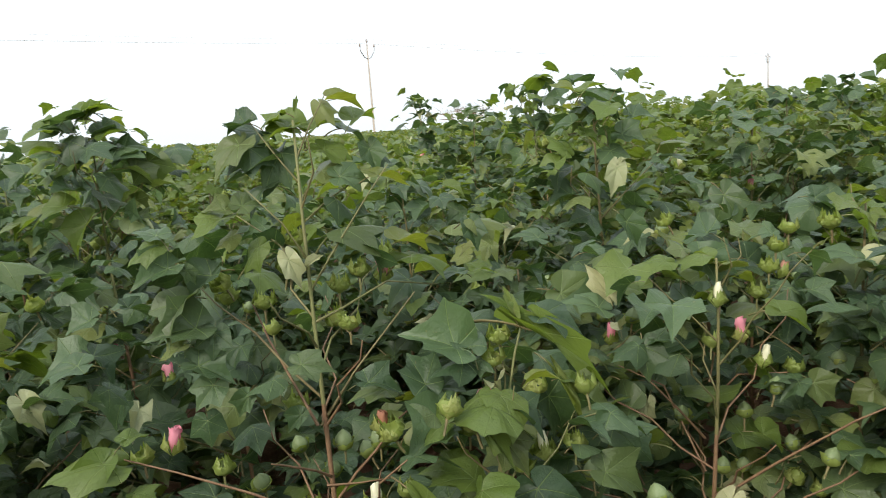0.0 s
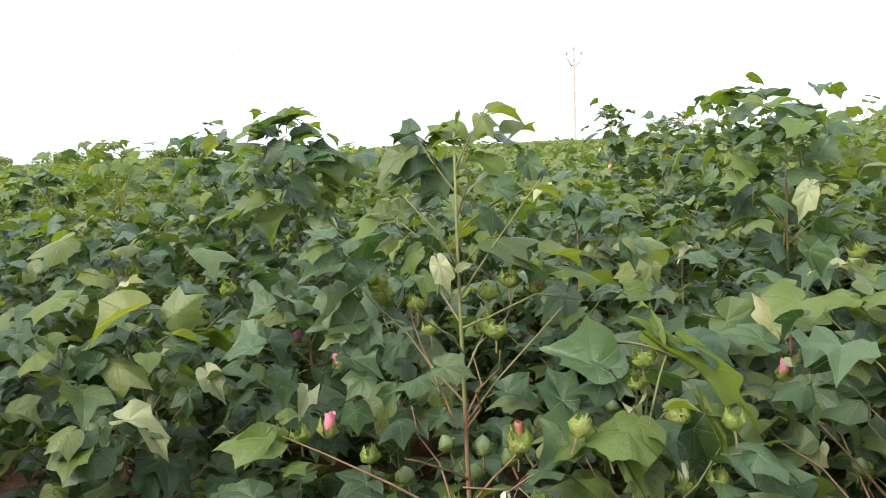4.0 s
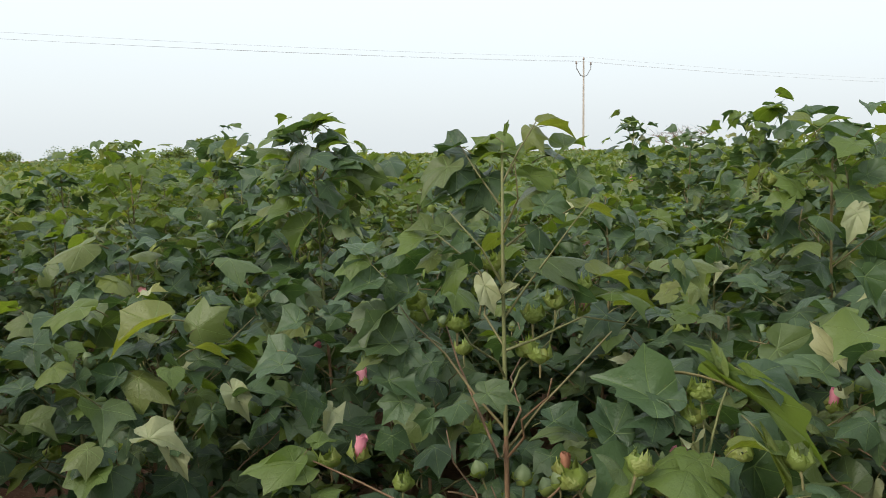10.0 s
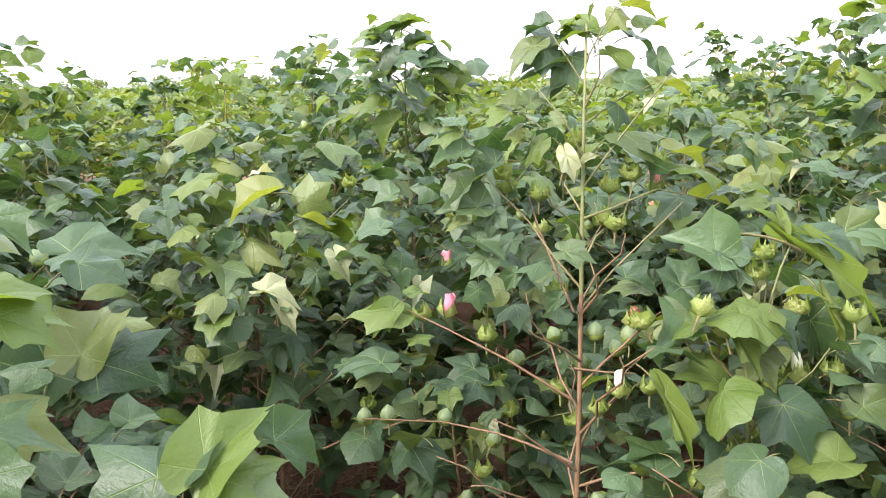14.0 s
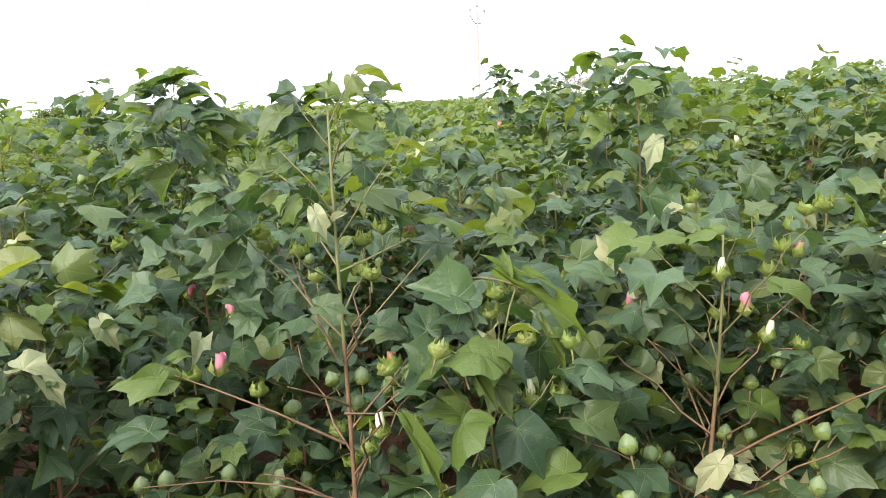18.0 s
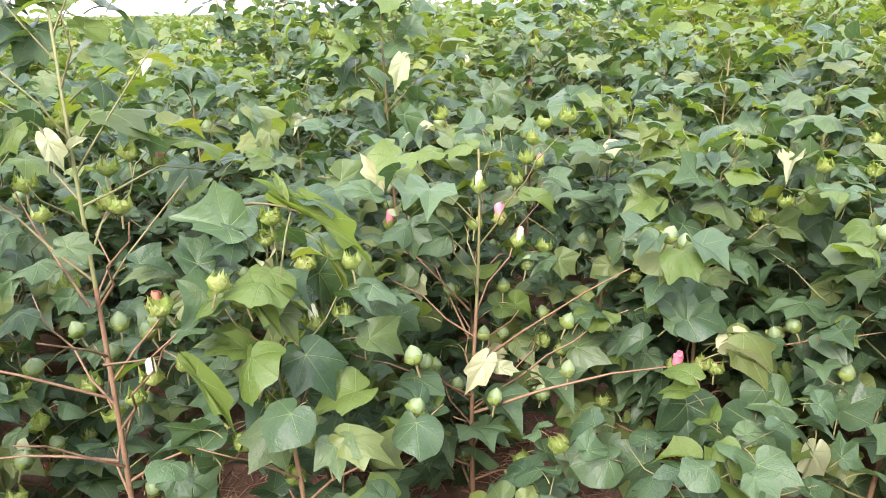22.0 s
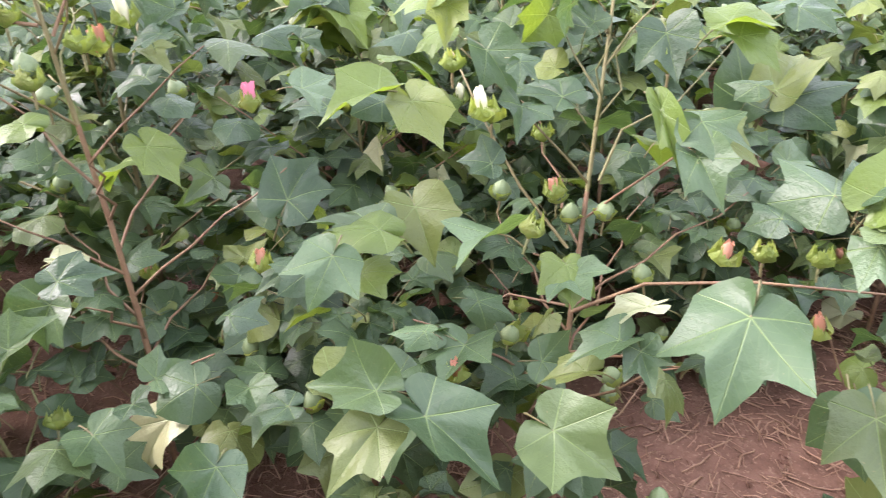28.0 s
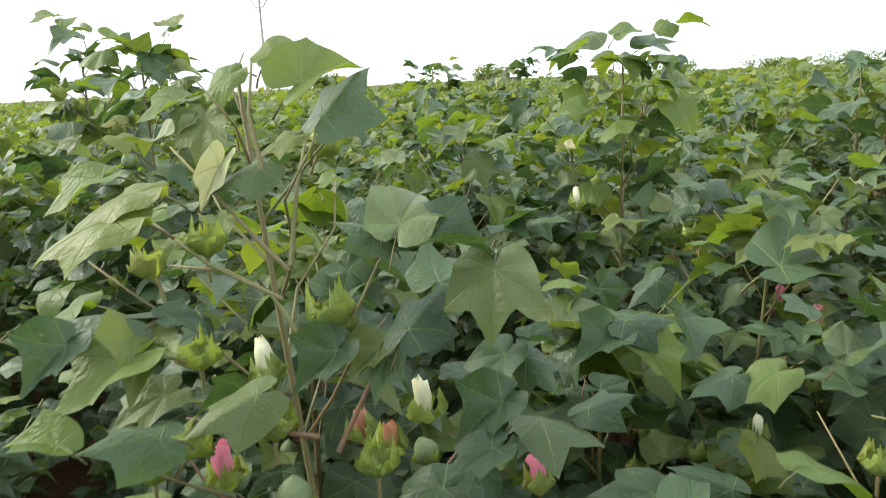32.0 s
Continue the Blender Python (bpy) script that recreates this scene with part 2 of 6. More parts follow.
# ---------------------------------------------------------------- mesh tools
class Soup:
    """Gathers points, faces, materials and surface coordinates of one mesh."""

    def __init__(self):
        self.v, self.f, self.m, self.uv, self.count = [], [], [], [], 0

    def add(self, v, f, slot=0, uv=None):
        v = np.asarray(v, float)
        self.v.append(v)
        self.f.extend([tuple(i + self.count for i in q) for q in f])
        self.m.extend([slot] * len(f))
        self.uv.append(np.asarray(uv, float) if uv is not None else np.full((len(v), 2), 0.5))
        self.count += len(v)

    def mesh(self, name, *mats, smooth=True):
        me = bpy.data.meshes.new(name)
        v = np.concatenate(self.v)
        me.from_pydata(v.tolist(), [], self.f)
        for m in mats:
            me.materials.append(m)
        me.polygons.foreach_set("material_index", self.m)
        me.polygons.foreach_set("use_smooth", [smooth] * len(self.f))
        index = np.empty(len(me.loops), int)
        me.loops.foreach_get("vertex_index", index)
        layer = me.uv_layers.new(name="UVMap")
        layer.data.foreach_set("uv", np.concatenate(self.uv)[index].ravel())
        me.update()
        return me


def tube(pts, radii, sides=6, cap=True):
    """A tapered tube along pts."""
    pts = np.asarray(pts, float)
    n = len(pts)
    tang = np.gradient(pts, axis=0)
    tang /= np.linalg.norm(tang, axis=1)[:, None] + 1e-9
    ref = np.array([1.0, 0.0, 0.0]) if abs(tang[0][0]) < 0.8 else np.array([0.0, 1.0, 0.0])
    v = []
    for p, t, r in zip(pts, tang, np.broadcast_to(radii, n)):
        a = np.cross(t, ref)
        a /= np.linalg.norm(a) + 1e-9
        b = np.cross(t, a)
        for k in range(sides):
            w = 2 * math.pi * k / sides
            v.append(p + r * (math.cos(w) * a + math.sin(w) * b))
    f = []
    for i in range(n - 1):
        for k in range(sides):
            k2 = (k + 1) % sides
            f.append((i * sides + k, i * sides + k2, (i + 1) * sides + k2, (i + 1) * sides + k))
    if cap:
        f.append(tuple(range((n - 1) * sides, n * sides)))
    return np.array(v), f


def lathe(profile, sides, ridge=0.0, ridges=0, ruffle=0.0, rng=None):
    """A turned form from (radius, height) pairs, with shallow ridges and a ruffled rim."""
    v, f = [], []
    for i, (r, z) in enumerate(profile):
        for k in range(sides):
            w = 2 * math.pi * k / sides
            rr = r * (1 + ridge * math.cos(ridges * w))
            zz = z
            if ruffle and i >= len(profile) - 2:
                rr *= 1 + ruffle * rng.uniform(-1, 1)
                zz += 0.006 * ruffle * rng.uniform(-1, 1) * 2
            v.append((rr * math.cos(w), rr * math.sin(w), zz))
    for i in range(len(profile) - 1):
        for k in range(sides):
            k2 = (k + 1) % sides
            f.append((i * sides + k, i * sides + k2, (i + 1) * sides + k2, (i + 1) * sides + k))
    return np.array(v), f


def part(name, data, parent, m=None, label=""):
    """A mesh as a part of parent, at the pose m in the parent's space."""
    ob = new(name, data)
    ob.parent = parent
    if m is not None:
        ob.matrix_basis = m
    if label:
        ob["label"] = label
    return ob


# ---------------------------------------------------------------- cotton leaves, bolls and flowers
# rims of a blade, as angle from the tip and distance from the foot of the stalk
THREE = ((0, 1.0), (3, 0.92), (8, 0.835), (15, 0.765), (22, 0.70), (29, 0.665), (35, 0.685), (42, 0.75), (48, 0.82), (53, 0.90), (57, 0.83), (64, 0.735),
         (74, 0.655), (86, 0.605), (100, 0.575), (115, 0.54), (130, 0.50), (148, 0.44), (163, 0.36), (173, 0.22), (180, 0.07))
HEART = ((0, 1.0), (4, 0.935), (11, 0.88), (20, 0.83), (30, 0.80), (40, 0.785), (50, 0.785), (60, 0.75), (72, 0.715), (86, 0.67), (100, 0.63),
         (115, 0.59), (130, 0.545), (148, 0.475), (163, 0.37), (173, 0.22), (180, 0.07))
KNOTS = ((0, 1.0), (3, 0.925), (8, 0.83), (15, 0.745), (23, 0.655), (30, 0.60), (37, 0.635), (44, 0.74), (49, 0.83), (53, 0.92), (57, 0.84), (64, 0.745), (74, 0.66),
         (86, 0.60), (96, 0.595), (104, 0.61), (113, 0.57), (130, 0.50), (148, 0.43), (163, 0.34), (173, 0.21), (180, 0.07))


def leaf_arrays(rng, depth=1.0, fold=0.12, droop=0.25, cup=0.0, wave=0.05, narrow=1.0, bend=0.2, curl=1.0, step=1, rings=(0.0, 0.5, 1.0), shape=THREE):
    """Points, faces and surface coordinates of a lobed blade: foot at the origin, tip along +y, upper side +z."""
    knots = shape[::step] if (len(shape) - 1) % step == 0 else shape[::step] + (shape[-1],)
    right = [(a, r) for a, r in knots]
    left = [(360 - a, r) for a, r in knots[-2:0:-1]]
    rim = [(radians(a + rng.uniform(-0.6, 0.6)), (0.64 + (r - 0.64) * depth if r > 0.5 else r) * rng.uniform(0.98, 1.02)) for a, r in right + left]
    curls = [rng.uniform(-0.55, 0.40) for _ in range(5)]
    n = len(rim)
    ph = [rng.uniform(0, 6.28) for _ in range(3)]
    twist, tilt = rng.uniform(-0.35, 0.35), rng.uniform(-0.3, 0.3)
    v, uv = [(0.0, 0.0, 0.0)], [(0.5, 0.5)]
    for q in rings[1:]:
        for a, r in rim:
            rr = r * q
            x, y = rr * math.sin(a), rr * math.cos(a)
            deg = math.degrees(a) if a < math.pi else 360 - math.degrees(a)
            near = min(abs(deg - c) for c in (0, 54, 107)) / 26.0
            z = fold * rr * (0.5 - 0.5 * math.cos(math.pi * min(near, 1.0))) - droop * rr * rr + cup * abs(x) ** 1.3 - bend * max(0.0, y) ** 2
            z += wave * q * q * math.sin(3 * a + ph[0]) + 0.6 * wave * q * q * math.sin(5 * a + ph[1]) + twist * x * y + tilt * x * abs(x)
            side = math.degrees(a) if a < math.pi else math.degrees(a) - 360
            pull = [math.exp(-((side - c) / 34.0) ** 2) for c in (0, 54, 107, -54, -107)]
            z += sum(c * w for c, w in zip(curls, pull)) / sum(pull) * max(0.0, rr - 0.3) ** 1.6 * curl
            x *= narrow
            v.append((x, y, z))
            uv.append((0.5 + 0.5 * x / narrow, 0.5 + 0.5 * y))
    f = [(0, 1 + (k + 1) % n, 1 + k) for k in range(n)]
    for i in range(len(rings) - 2):
        for k in range(n):
            a, b = 1 + i * n + k, 1 + i * n + (k + 1) % n
            f.append((a, b, b + n, a + n))
    return np.array(v), f, np.array(uv)


def leaf_mesh(name, rng, mat, petiole=0.7, **kw):
    """A blade one metre long from foot to tip, to be scaled, with its stalk."""
    s = Soup()
    v, f, uv = leaf_arrays(rng, **kw)
    s.add(v, f, 0, uv)
    bend = rng.uniform(0.25, 0.6)
    pts = [(0, -petiole * k / 4 * (1 - 0.25 * k / 4), -petiole * bend * (k / 4) ** 1.6 - 0.004) for k in range(5)]
    v, f = tube(pts, [0.014, 0.014, 0.015, 0.017, 0.02], 5)
    s.add(v, f, 1)
    return s.mesh(name, mat, M_TWIG)


rng = random.Random(11)
LEAVES = {"green": [], "young": [], "pale": [], "folded": []}
FINE = (0, 0.25, 0.5, 0.76, 1)
for i in range(4):
    LEAVES["folded"].append(leaf_mesh("leaf_folded", rng, M_YOUNG, depth=0.9, fold=0.05, droop=0.1, cup=rng.uniform(0.25, 0.45), wave=0.05, narrow=rng.uniform(0.20, 0.30), bend=rng.uniform(0.2, 0.5), rings=FINE))
for i in range(14):
    LEAVES["green"].append(leaf_mesh("leaf_green", rng, M_LEAF, depth=rng.uniform(0.85, 1.15), fold=rng.uniform(-0.04, 0.14), droop=rng.uniform(-0.05, 0.2),
                                     cup=rng.choice((-0.5, -0.2, 0.15, 0.3, 0.45, 0.6, 0.75)) * rng.uniform(0.8, 1.15), wave=rng.uniform(0.03, 0.09), bend=rng.uniform(-0.05, 0.5),
                                     rings=FINE, shape=(THREE, KNOTS, THREE, KNOTS, THREE, HEART, THREE)[i % 7]))
for i in range(6):
    LEAVES["young"].append(leaf_mesh("leaf_young", rng, M_YOUNG, depth=rng.uniform(0.7, 1.0), fold=rng.uniform(-0.03, 0.14), droop=rng.uniform(0.0, 0.3),
                                     cup=rng.choice((-0.4, 0.2, 0.35, 0.5, 0.65)), wave=rng.uniform(0.04, 0.09), bend=rng.uniform(0.1, 0.65), rings=FINE, shape=HEART if i % 3 == 1 else THREE))
for i in range(4):
    LEAVES["pale"].append(leaf_mesh("leaf_pale_sheen", rng, M_PALE_SHEEN, depth=rng.uniform(0.6, 0.9), fold=rng.uniform(0.0, 0.15), droop=rng.uniform(0.1, 0.3),
                                    cup=rng.uniform(0.3, 0.8), narrow=rng.uniform(0.5, 0.75), bend=rng.uniform(0.1, 0.5), wave=rng.uniform(0.05, 0.1), rings=FINE))


# blades for foliage that is one piece
BLADES = [leaf_arrays(rng, depth=rng.uniform(0.85, 1.2), fold=rng.uniform(-0.03, 0.15), droop=rng.uniform(0, 0.2), cup=rng.uniform(-0.3, 0.7), bend=rng.uniform(0, 0.45), rings=(0, 0.55, 1)) for _ in range(16)]
SMALL_BLADES = [leaf_arrays(rng, depth=rng.uniform(0.85, 1.2), fold=rng.uniform(0, 0.15), droop=rng.uniform(0, 0.25), bend=rng.uniform(0, 0.4), step=2, rings=(0, 1.0)) for _ in range(12)]


def bract_mesh(name, rng, tall):
    """A pale toothed bract that cups a bud: foot at the origin, tip up."""
    s = Soup()
    v, n = [], 9
    for k in range(n):
        u = k / (n - 1) * 2 - 1
        tooth = (1.0 if k % 2 == 0 else 0.72) * (1 - 0.45 * abs(u)) * rng.uniform(0.9, 1.1)
        for q in (0.0, 0.5, 1.0):
            wide = 0.55 * u * (0.25 + 0.75 * math.sin(min(1.0, q + 0.15) * 2.2))
            z = q * tooth if q == 1.0 else q * 0.8
            bulge = 0.42 * math.sin(q * 2.6) + 0.05
            ang = wide * 1.7
            v.append((tall * bulge * math.sin(ang) * 1.1, tall * bulge * math.cos(ang), tall * z))
    f = []
    for k in range(n - 1):
        for q in range(2):
            a = k * 3 + q
            f.append((a, a + 3, a + 4, a + 1))
    s.add(v, f, 0, [(0.5 + 0.4 * p[0] / tall, 0.5 + 0.4 * p[2] / tall) for p in v])
    return s.mesh(name, M_BRACT)


BRACTS = [bract_mesh("bract", rng, 0.042) for _ in range(4)]


def boll_mesh(rng):
    s = Soup()
    t, w = rng.uniform(0.034, 0.039), rng.uniform(0.0148, 0.0172)
    prof = [(0.0005, 0), (w * 0.62, t * 0.05), (w * 0.93, t * 0.22), (w, t * 0.42), (w * 0.86, t * 0.64), (w * 0.52, t * 0.83), (w * 0.17, t * 0.95), (0.0008, t)]
    v, f = lathe(prof, 15, 0.045, 5)
    s.add(v, f)
    return s.mesh("boll", M_BOLL)


def calyx_mesh(rng):
    """The short frill and stalk under a boll."""
    s = Soup()
    v, f = lathe([(0.004, -0.003), (0.013, 0.001), (0.0172, 0.009), (0.0192, 0.016)], 12, 0.10, 6, 0.25, rng)
    s.add(v, f)
    v, f = tube([(0, 0, -0.03), (0.001, 0, -0.015), (0, 0, 0)], [0.0022, 0.0022, 0.003], 5)
    s.add(v, f, 1)
    return s.mesh("calyx", M_BRACT, M_TWIG)


def petal_mesh(name, rng, mat, tall, wide, open_):
    s = Soup()
    prof = [(0.002, 0), (wide * 0.55, tall * 0.25), (wide * 0.8, tall * 0.5), (wide * 0.75, tall * 0.72), (wide * (0.55 + open_), tall * 0.9), (wide * (0.30 + 1.5 * open_), tall)]
    v, f = lathe(prof, 11, 0.10, 5, 0.45, rng)
    s.add(v, f)
    v, f = lathe([(0.002, tall * 0.3), (wide * 0.4, tall * 0.75), (wide * 0.22, tall * 0.97), (0.001, tall * 0.94)], 8, 0.15, 4, 0.3, rng)
    s.add(v, f)
    return s.mesh(name, mat)


BOLLS = [boll_mesh(rng) for _ in range(4)]
CALYX = [calyx_mesh(rng) for _ in range(3)]
PETALS = {
    "pink": [petal_mesh("petals_pink", rng, M_PINK, 0.044, 0.013, 0.25) for _ in range(3)],
    "cream": [petal_mesh("petals_cream", rng, M_CREAM, 0.046, 0.011, 0.0) for _ in range(2)],
    "wilt": [petal_mesh("petals_wilted", rng, M_WILT, 0.034, 0.010, 0.2) for _ in range(2)],
}


def fruit(plant, kind, m, rng):
    """A boll, a flower or a bud with its bracts, as parts of plant."""
    if kind == "boll":
        ob = part("boll", rng.choice(BOLLS), plant, m, "round unripe green cotton boll")
        part("calyx", rng.choice(CALYX), ob)
        return ob
    if kind == "bud":
        ob = part("flower_bud", rng.choice(CALYX), plant, m, "pale green fringed cotton bud")
    else:
        label = {"pink": "closed pink cotton flower", "cream": "closed creamy white cotton flower", "wilt": "withered brownish cotton flower"}[kind]
        ob = part("flower", rng.choice(PETALS[kind]), plant, m, label)
    turn = rng.uniform(0, 360)
    for k in range(3):
        part("bract", rng.choice(BRACTS), ob, pose(0, 0, -0.006, rng.uniform(-14, 8), 0, turn + 120 * k) @ Matrix.Scale(1.06, 4))
    return ob


# ---------------------------------------------------------------- how a plant grows
def leaf_pose(p, azimuth, pitch, roll, size):
    """A blade with its foot at p, its tip towards azimuth (degrees from +y to +x) and down by pitch."""
    m = Matrix.Translation(p) @ Matrix.Rotation(radians(-azimuth), 4, "Z") @ Matrix.Rotation(radians(-pitch), 4, "X") @ Matrix.Rotation(radians(roll), 4, "Y")
    return m @ Matrix.Diagonal((size, size, size, 1))


def grow(rng, height, spread=0.42, lean=(0.0, 0.0), bare=0.06, dense=1.0, fruits=1.0, turn=None):
    """The skeleton of one plant: stem, branches, leaf poses and fruit poses, in metres from its foot."""
    n = 9
    wob = [rng.uniform(-1, 1) for _ in range(4)]
    stem = []
    for i in range(n):
        q = i / (n - 1)
        stem.append((lean[0] * q ** 1.3 + 0.018 * wob[0] * math.sin(q * 5 + wob[1]), lean[1] * q ** 1.3 + 0.018 * wob[2] * math.sin(q * 4 + wob[3]), height * q))
    stem = np.array(stem)

    def on_stem(z):
        return np.array([np.interp(z, stem[:, 2], stem[:, k]) for k in range(3)])

    branches, leaves, fruits_ = [], [], []
    z, k = bare, 0
    base = rng.uniform(0, 360) if turn is None else turn
    while z < height - 0.03:
        q = z / height
        az = base + 137.5 * k + rng.uniform(-18, 18)
        length = spread * float(np.interp(q, (0, 0.25, 0.5, 0.75, 1), (0.75, 1.0, 1.08, 0.78, 0.26))) * rng.uniform(0.65, 1.15)
        rise = radians(rng.uniform(22, 42) + 22 * q)
        d = np.array([math.sin(radians(az)), math.cos(radians(az)), 0.0])
        foot = on_stem(z)
        pts = [foot]
        nodes = max(2, round(length / 0.075))
        side = np.array([d[1], -d[0], 0.0])
        for j in range(1, nodes + 1):
            u = j / nodes
            sag = -0.10 * length * u * u * (1.3 - q)
            pts.append(foot + d * length * u * math.cos(rise) + side * 0.012 * (-1) ** j * rng.uniform(0.5, 1.3) + np.array([0, 0, length * u * math.sin(rise) + sag]))
        branches.append((pts, 0.0035 * (1.15 - 0.6 * q)))
        # the leaf at the foot of the branch
        if rng.random() < 0.85 * dense:
            a2 = az + rng.uniform(-50, 50)
            size = rng.uniform(0.066, 0.104) * (1.0 if q < 0.75 else 0.85)
            out = rng.uniform(0.05, 0.12)
            leaves.append((foot + np.array([math.sin(radians(a2)) * out, math.cos(radians(a2)) * out, rng.uniform(0.02, 0.07)]), a2, rng.gauss(5, 21), rng.gauss(0, 25), size, q))
        for j in range(1, nodes + 1):
            u = j / nodes
            for _ in range(2):
                if rng.random() > 0.92 * dense * min(1.0, 0.45 + 1.3 * q):
                    continue
                a2 = az + rng.uniform(-95, 95)
                size = rng.uniform(0.060, 0.108) * (1.05 - 0.25 * u) * (1.08 - 0.34 * q)
                out = rng.uniform(0.03, 0.08)
                p = pts[j] + np.array([math.sin(radians(a2)) * out, math.cos(radians(a2)) * out, rng.uniform(0.0, 0.06)])
                leaves.append((p, a2, rng.gauss(3, 18), rng.gauss(0, 19), size, q))
            if rng.random() < 0.28 * fruits and q < 0.82:
                kind = rng.choices(("boll", "bud", "pink", "cream", "wilt"), (7, 3.0, 0.06, 0.14, 0.35) if q < 0.6 else (1.2, 5, 0.06, 0.16, 0.2))[0]
                fruits_.append((pts[j] + np.array([rng.uniform(-0.02, 0.02), rng.uniform(-0.02, 0.02), 0.028]), kind, rng.uniform(-28, 28), rng.uniform(-28, 28)))
        z += rng.uniform(0.042, 0.060) * (0.75 if q < 0.4 else 1.0)
        k += 1
    # the crown of young leaves at the tip
    for j in range(5):
        a2 = base + 72 * j + rng.uniform(-20, 20)
        p = stem[-1] + np.array([0.025 * math.sin(radians(a2)), 0.025 * math.cos(radians(a2)), rng.uniform(-0.03, 0.01)])
        leaves.append((p, a2, rng.uniform(-20, 25), rng.uniform(-20, 20), rng.uniform(0.045, 0.075), 1.0))
    return stem, branches, leaves, fruits_


def stem_mesh(stem, thick=0.0058, shoots=()):
    s = Soup()
    n = len(stem)
    radii = [thick * (1.25 - 0.85 * i / (n - 1)) for i in range(n)]
    half = n * 5 // 8
    v, f = tube(stem[:half + 1], radii[:half + 1], 8, cap=False)
    s.add(v, f, 0)
    v, f = tube(stem[half:], radii[half:], 8)
    s.add(v, f, 1)
    for pts, r in shoots:
        v, f = tube(pts, [r * (1 - 0.6 * i / (len(pts) - 1)) for i in range(len(pts))], 4)
        s.add(v, f, 1)
    return s.mesh("stem", M_STEM, M_TWIG)


def branch_mesh(pts, r, green):
    s = Soup()
    v, f = tube(pts, [r * (1 - 0.6 * i / (len(pts) - 1)) for i in range(len(pts))], 5)
    s.add(v, f)
    return s.mesh("branch", M_TWIG if green else M_STEM)


def cotton_plant(x, y, height, seed, label, cut=None, young=0.12, cap=55, **kw):
    """A cotton plant with every leaf, branch, boll and flower as a part. cut(world point): where no leaf stands."""
    rng = random.Random(seed)
    plant = tagged(new("cotton_plant"), label, "cotton plant", "cotton plants of the field")
    plant.empty_display_size = 0.1
    plant.location = (x, y, 0)
    stem, branches, leaves, fruits_ = grow(rng, height, **kw)
    stem[0][2] = -0.02
    shoots = []
    if cap < 100:      # seen from farther off: the thin side shoots belong to the stem
        shoots, branches = branches, []
    part("stem", stem_mesh(stem, shoots=shoots), plant)
    for pts, r in branches:
        part("branch", branch_mesh(pts, r, pts[0][2] > 0.62 * height), plant)
    # the outer leaves are parts of their own; those in the dark middle are one piece
    leaves = [w for w in leaves if w[0][2] > 0.03 and not (cut and cut(w[0][0] + x, w[0][1] + y, w[0][2]))]
    leaves.sort(key=lambda w: -math.hypot(w[0][0], w[0][1]) - 0.35 * w[0][2])
    inner = Soup()
    for i, (p, az, pitch, roll, size, q) in enumerate(leaves):
        kind = "young" if rng.random() < young + (0.3 if q > 0.78 else 0) else "pale" if rng.random() < 0.03 else "green"
        data = rng.choice(LEAVES[kind])
        m = leaf_pose(p, az, pitch, roll, size)
        if i < cap:
            part("leaf", data, plant, m)
        else:
            v, f, uv = rng.choice(BLADES)
            m = np.array(m)
            inner.add(v @ m[:3, :3].T + m[:3, 3], f, 0, uv)
    if inner.count:
        tagged(part("inner_foliage", inner.mesh("inner_foliage", M_LEAF), plant), kind="stuff")
    for p, kind, rx, ry in fruits_:
        m = pose(*p, rx, ry, rng.uniform(0, 360))
        if not (cut and cut(p[0] + x, p[1] + y, p[2])) and p[2] > 0.05:
            fruit(plant, kind, m, rng)
    return plant


def leaf_at(plant, x, y, z, size, azimuth, pitch, roll=0, kind="green", pick=0, wide=1.0):
    """One leaf of plant at its own place; wide below 1: its halves folded together."""
    p = Vector((x, y, z)) - plant.location
    label = {"green": "", "young": "yellow-green young leaf", "pale": "pale folded leaf", "folded": "narrow folded yellow-green leaf"}[kind]
    return part("leaf", LEAVES[kind][pick % len(LEAVES[kind])], plant, leaf_pose(p, azimuth, pitch, roll, size) @ Matrix.Diagonal((wide, 1, 1, 1)), label)


def fruit_at(plant, kind, x, y, z, rx=0, ry=0, size=1.0):
    rng = random.Random(int(1000 * (x + 7 * y + 3 * z)))
    p = Vector((x, y, z)) - plant.location
    ob = fruit(plant, kind, pose(*p, rx, ry, rng.uniform(0, 360)) @ Matrix.Diagonal((size, size, size, 1)), rng)
    return ob


def bough(plant, *pts, r=0.0035, green=False):
    """One branch of plant through world points."""
    pts = np.array(pts) - np.array(plant.location)
    part("branch", branch_mesh(pts, r, green), plant)

# ---------------------------------------------------------------- ground
def ground_height(x, y):
    a = noise.noise((x * 1.1, y * 1.1, 0.3)) * 0.022 + noise.noise((x * 5, y * 5, 1.7)) * 0.012 + noise.noise((x * 17, y * 17, 4.1)) * 0.006
    return a


def make_ground():
    edges = [0.0]
    step = 0.05
    while edges[-1] < 2.4:
        edges.append(edges[-1] + step)
    while edges[-1] < 3000:
        step *= 1.35
        edges.append(edges[-1] + step)
    line = np.array([-e for e in edges[:0:-1]] + edges)
    v = [(x, y, ground_height(x, y) if abs(x) < 4 and abs(y) < 4 else -0.03) for y in line + 0.4 for x in line - 0.3]
    n = len(line)
    f = [(j * n + i, j * n + i + 1, (j + 1) * n + i + 1, (j + 1) * n + i) for j in range(n - 1) for i in range(n - 1)]
    s = Soup()
    s.add(v, f)
    return tagged(new("ground", s.mesh("ground", M_SOIL)), "reddish bare crumbly soil of the cotton field", "ground", "", "structure")


make_ground()

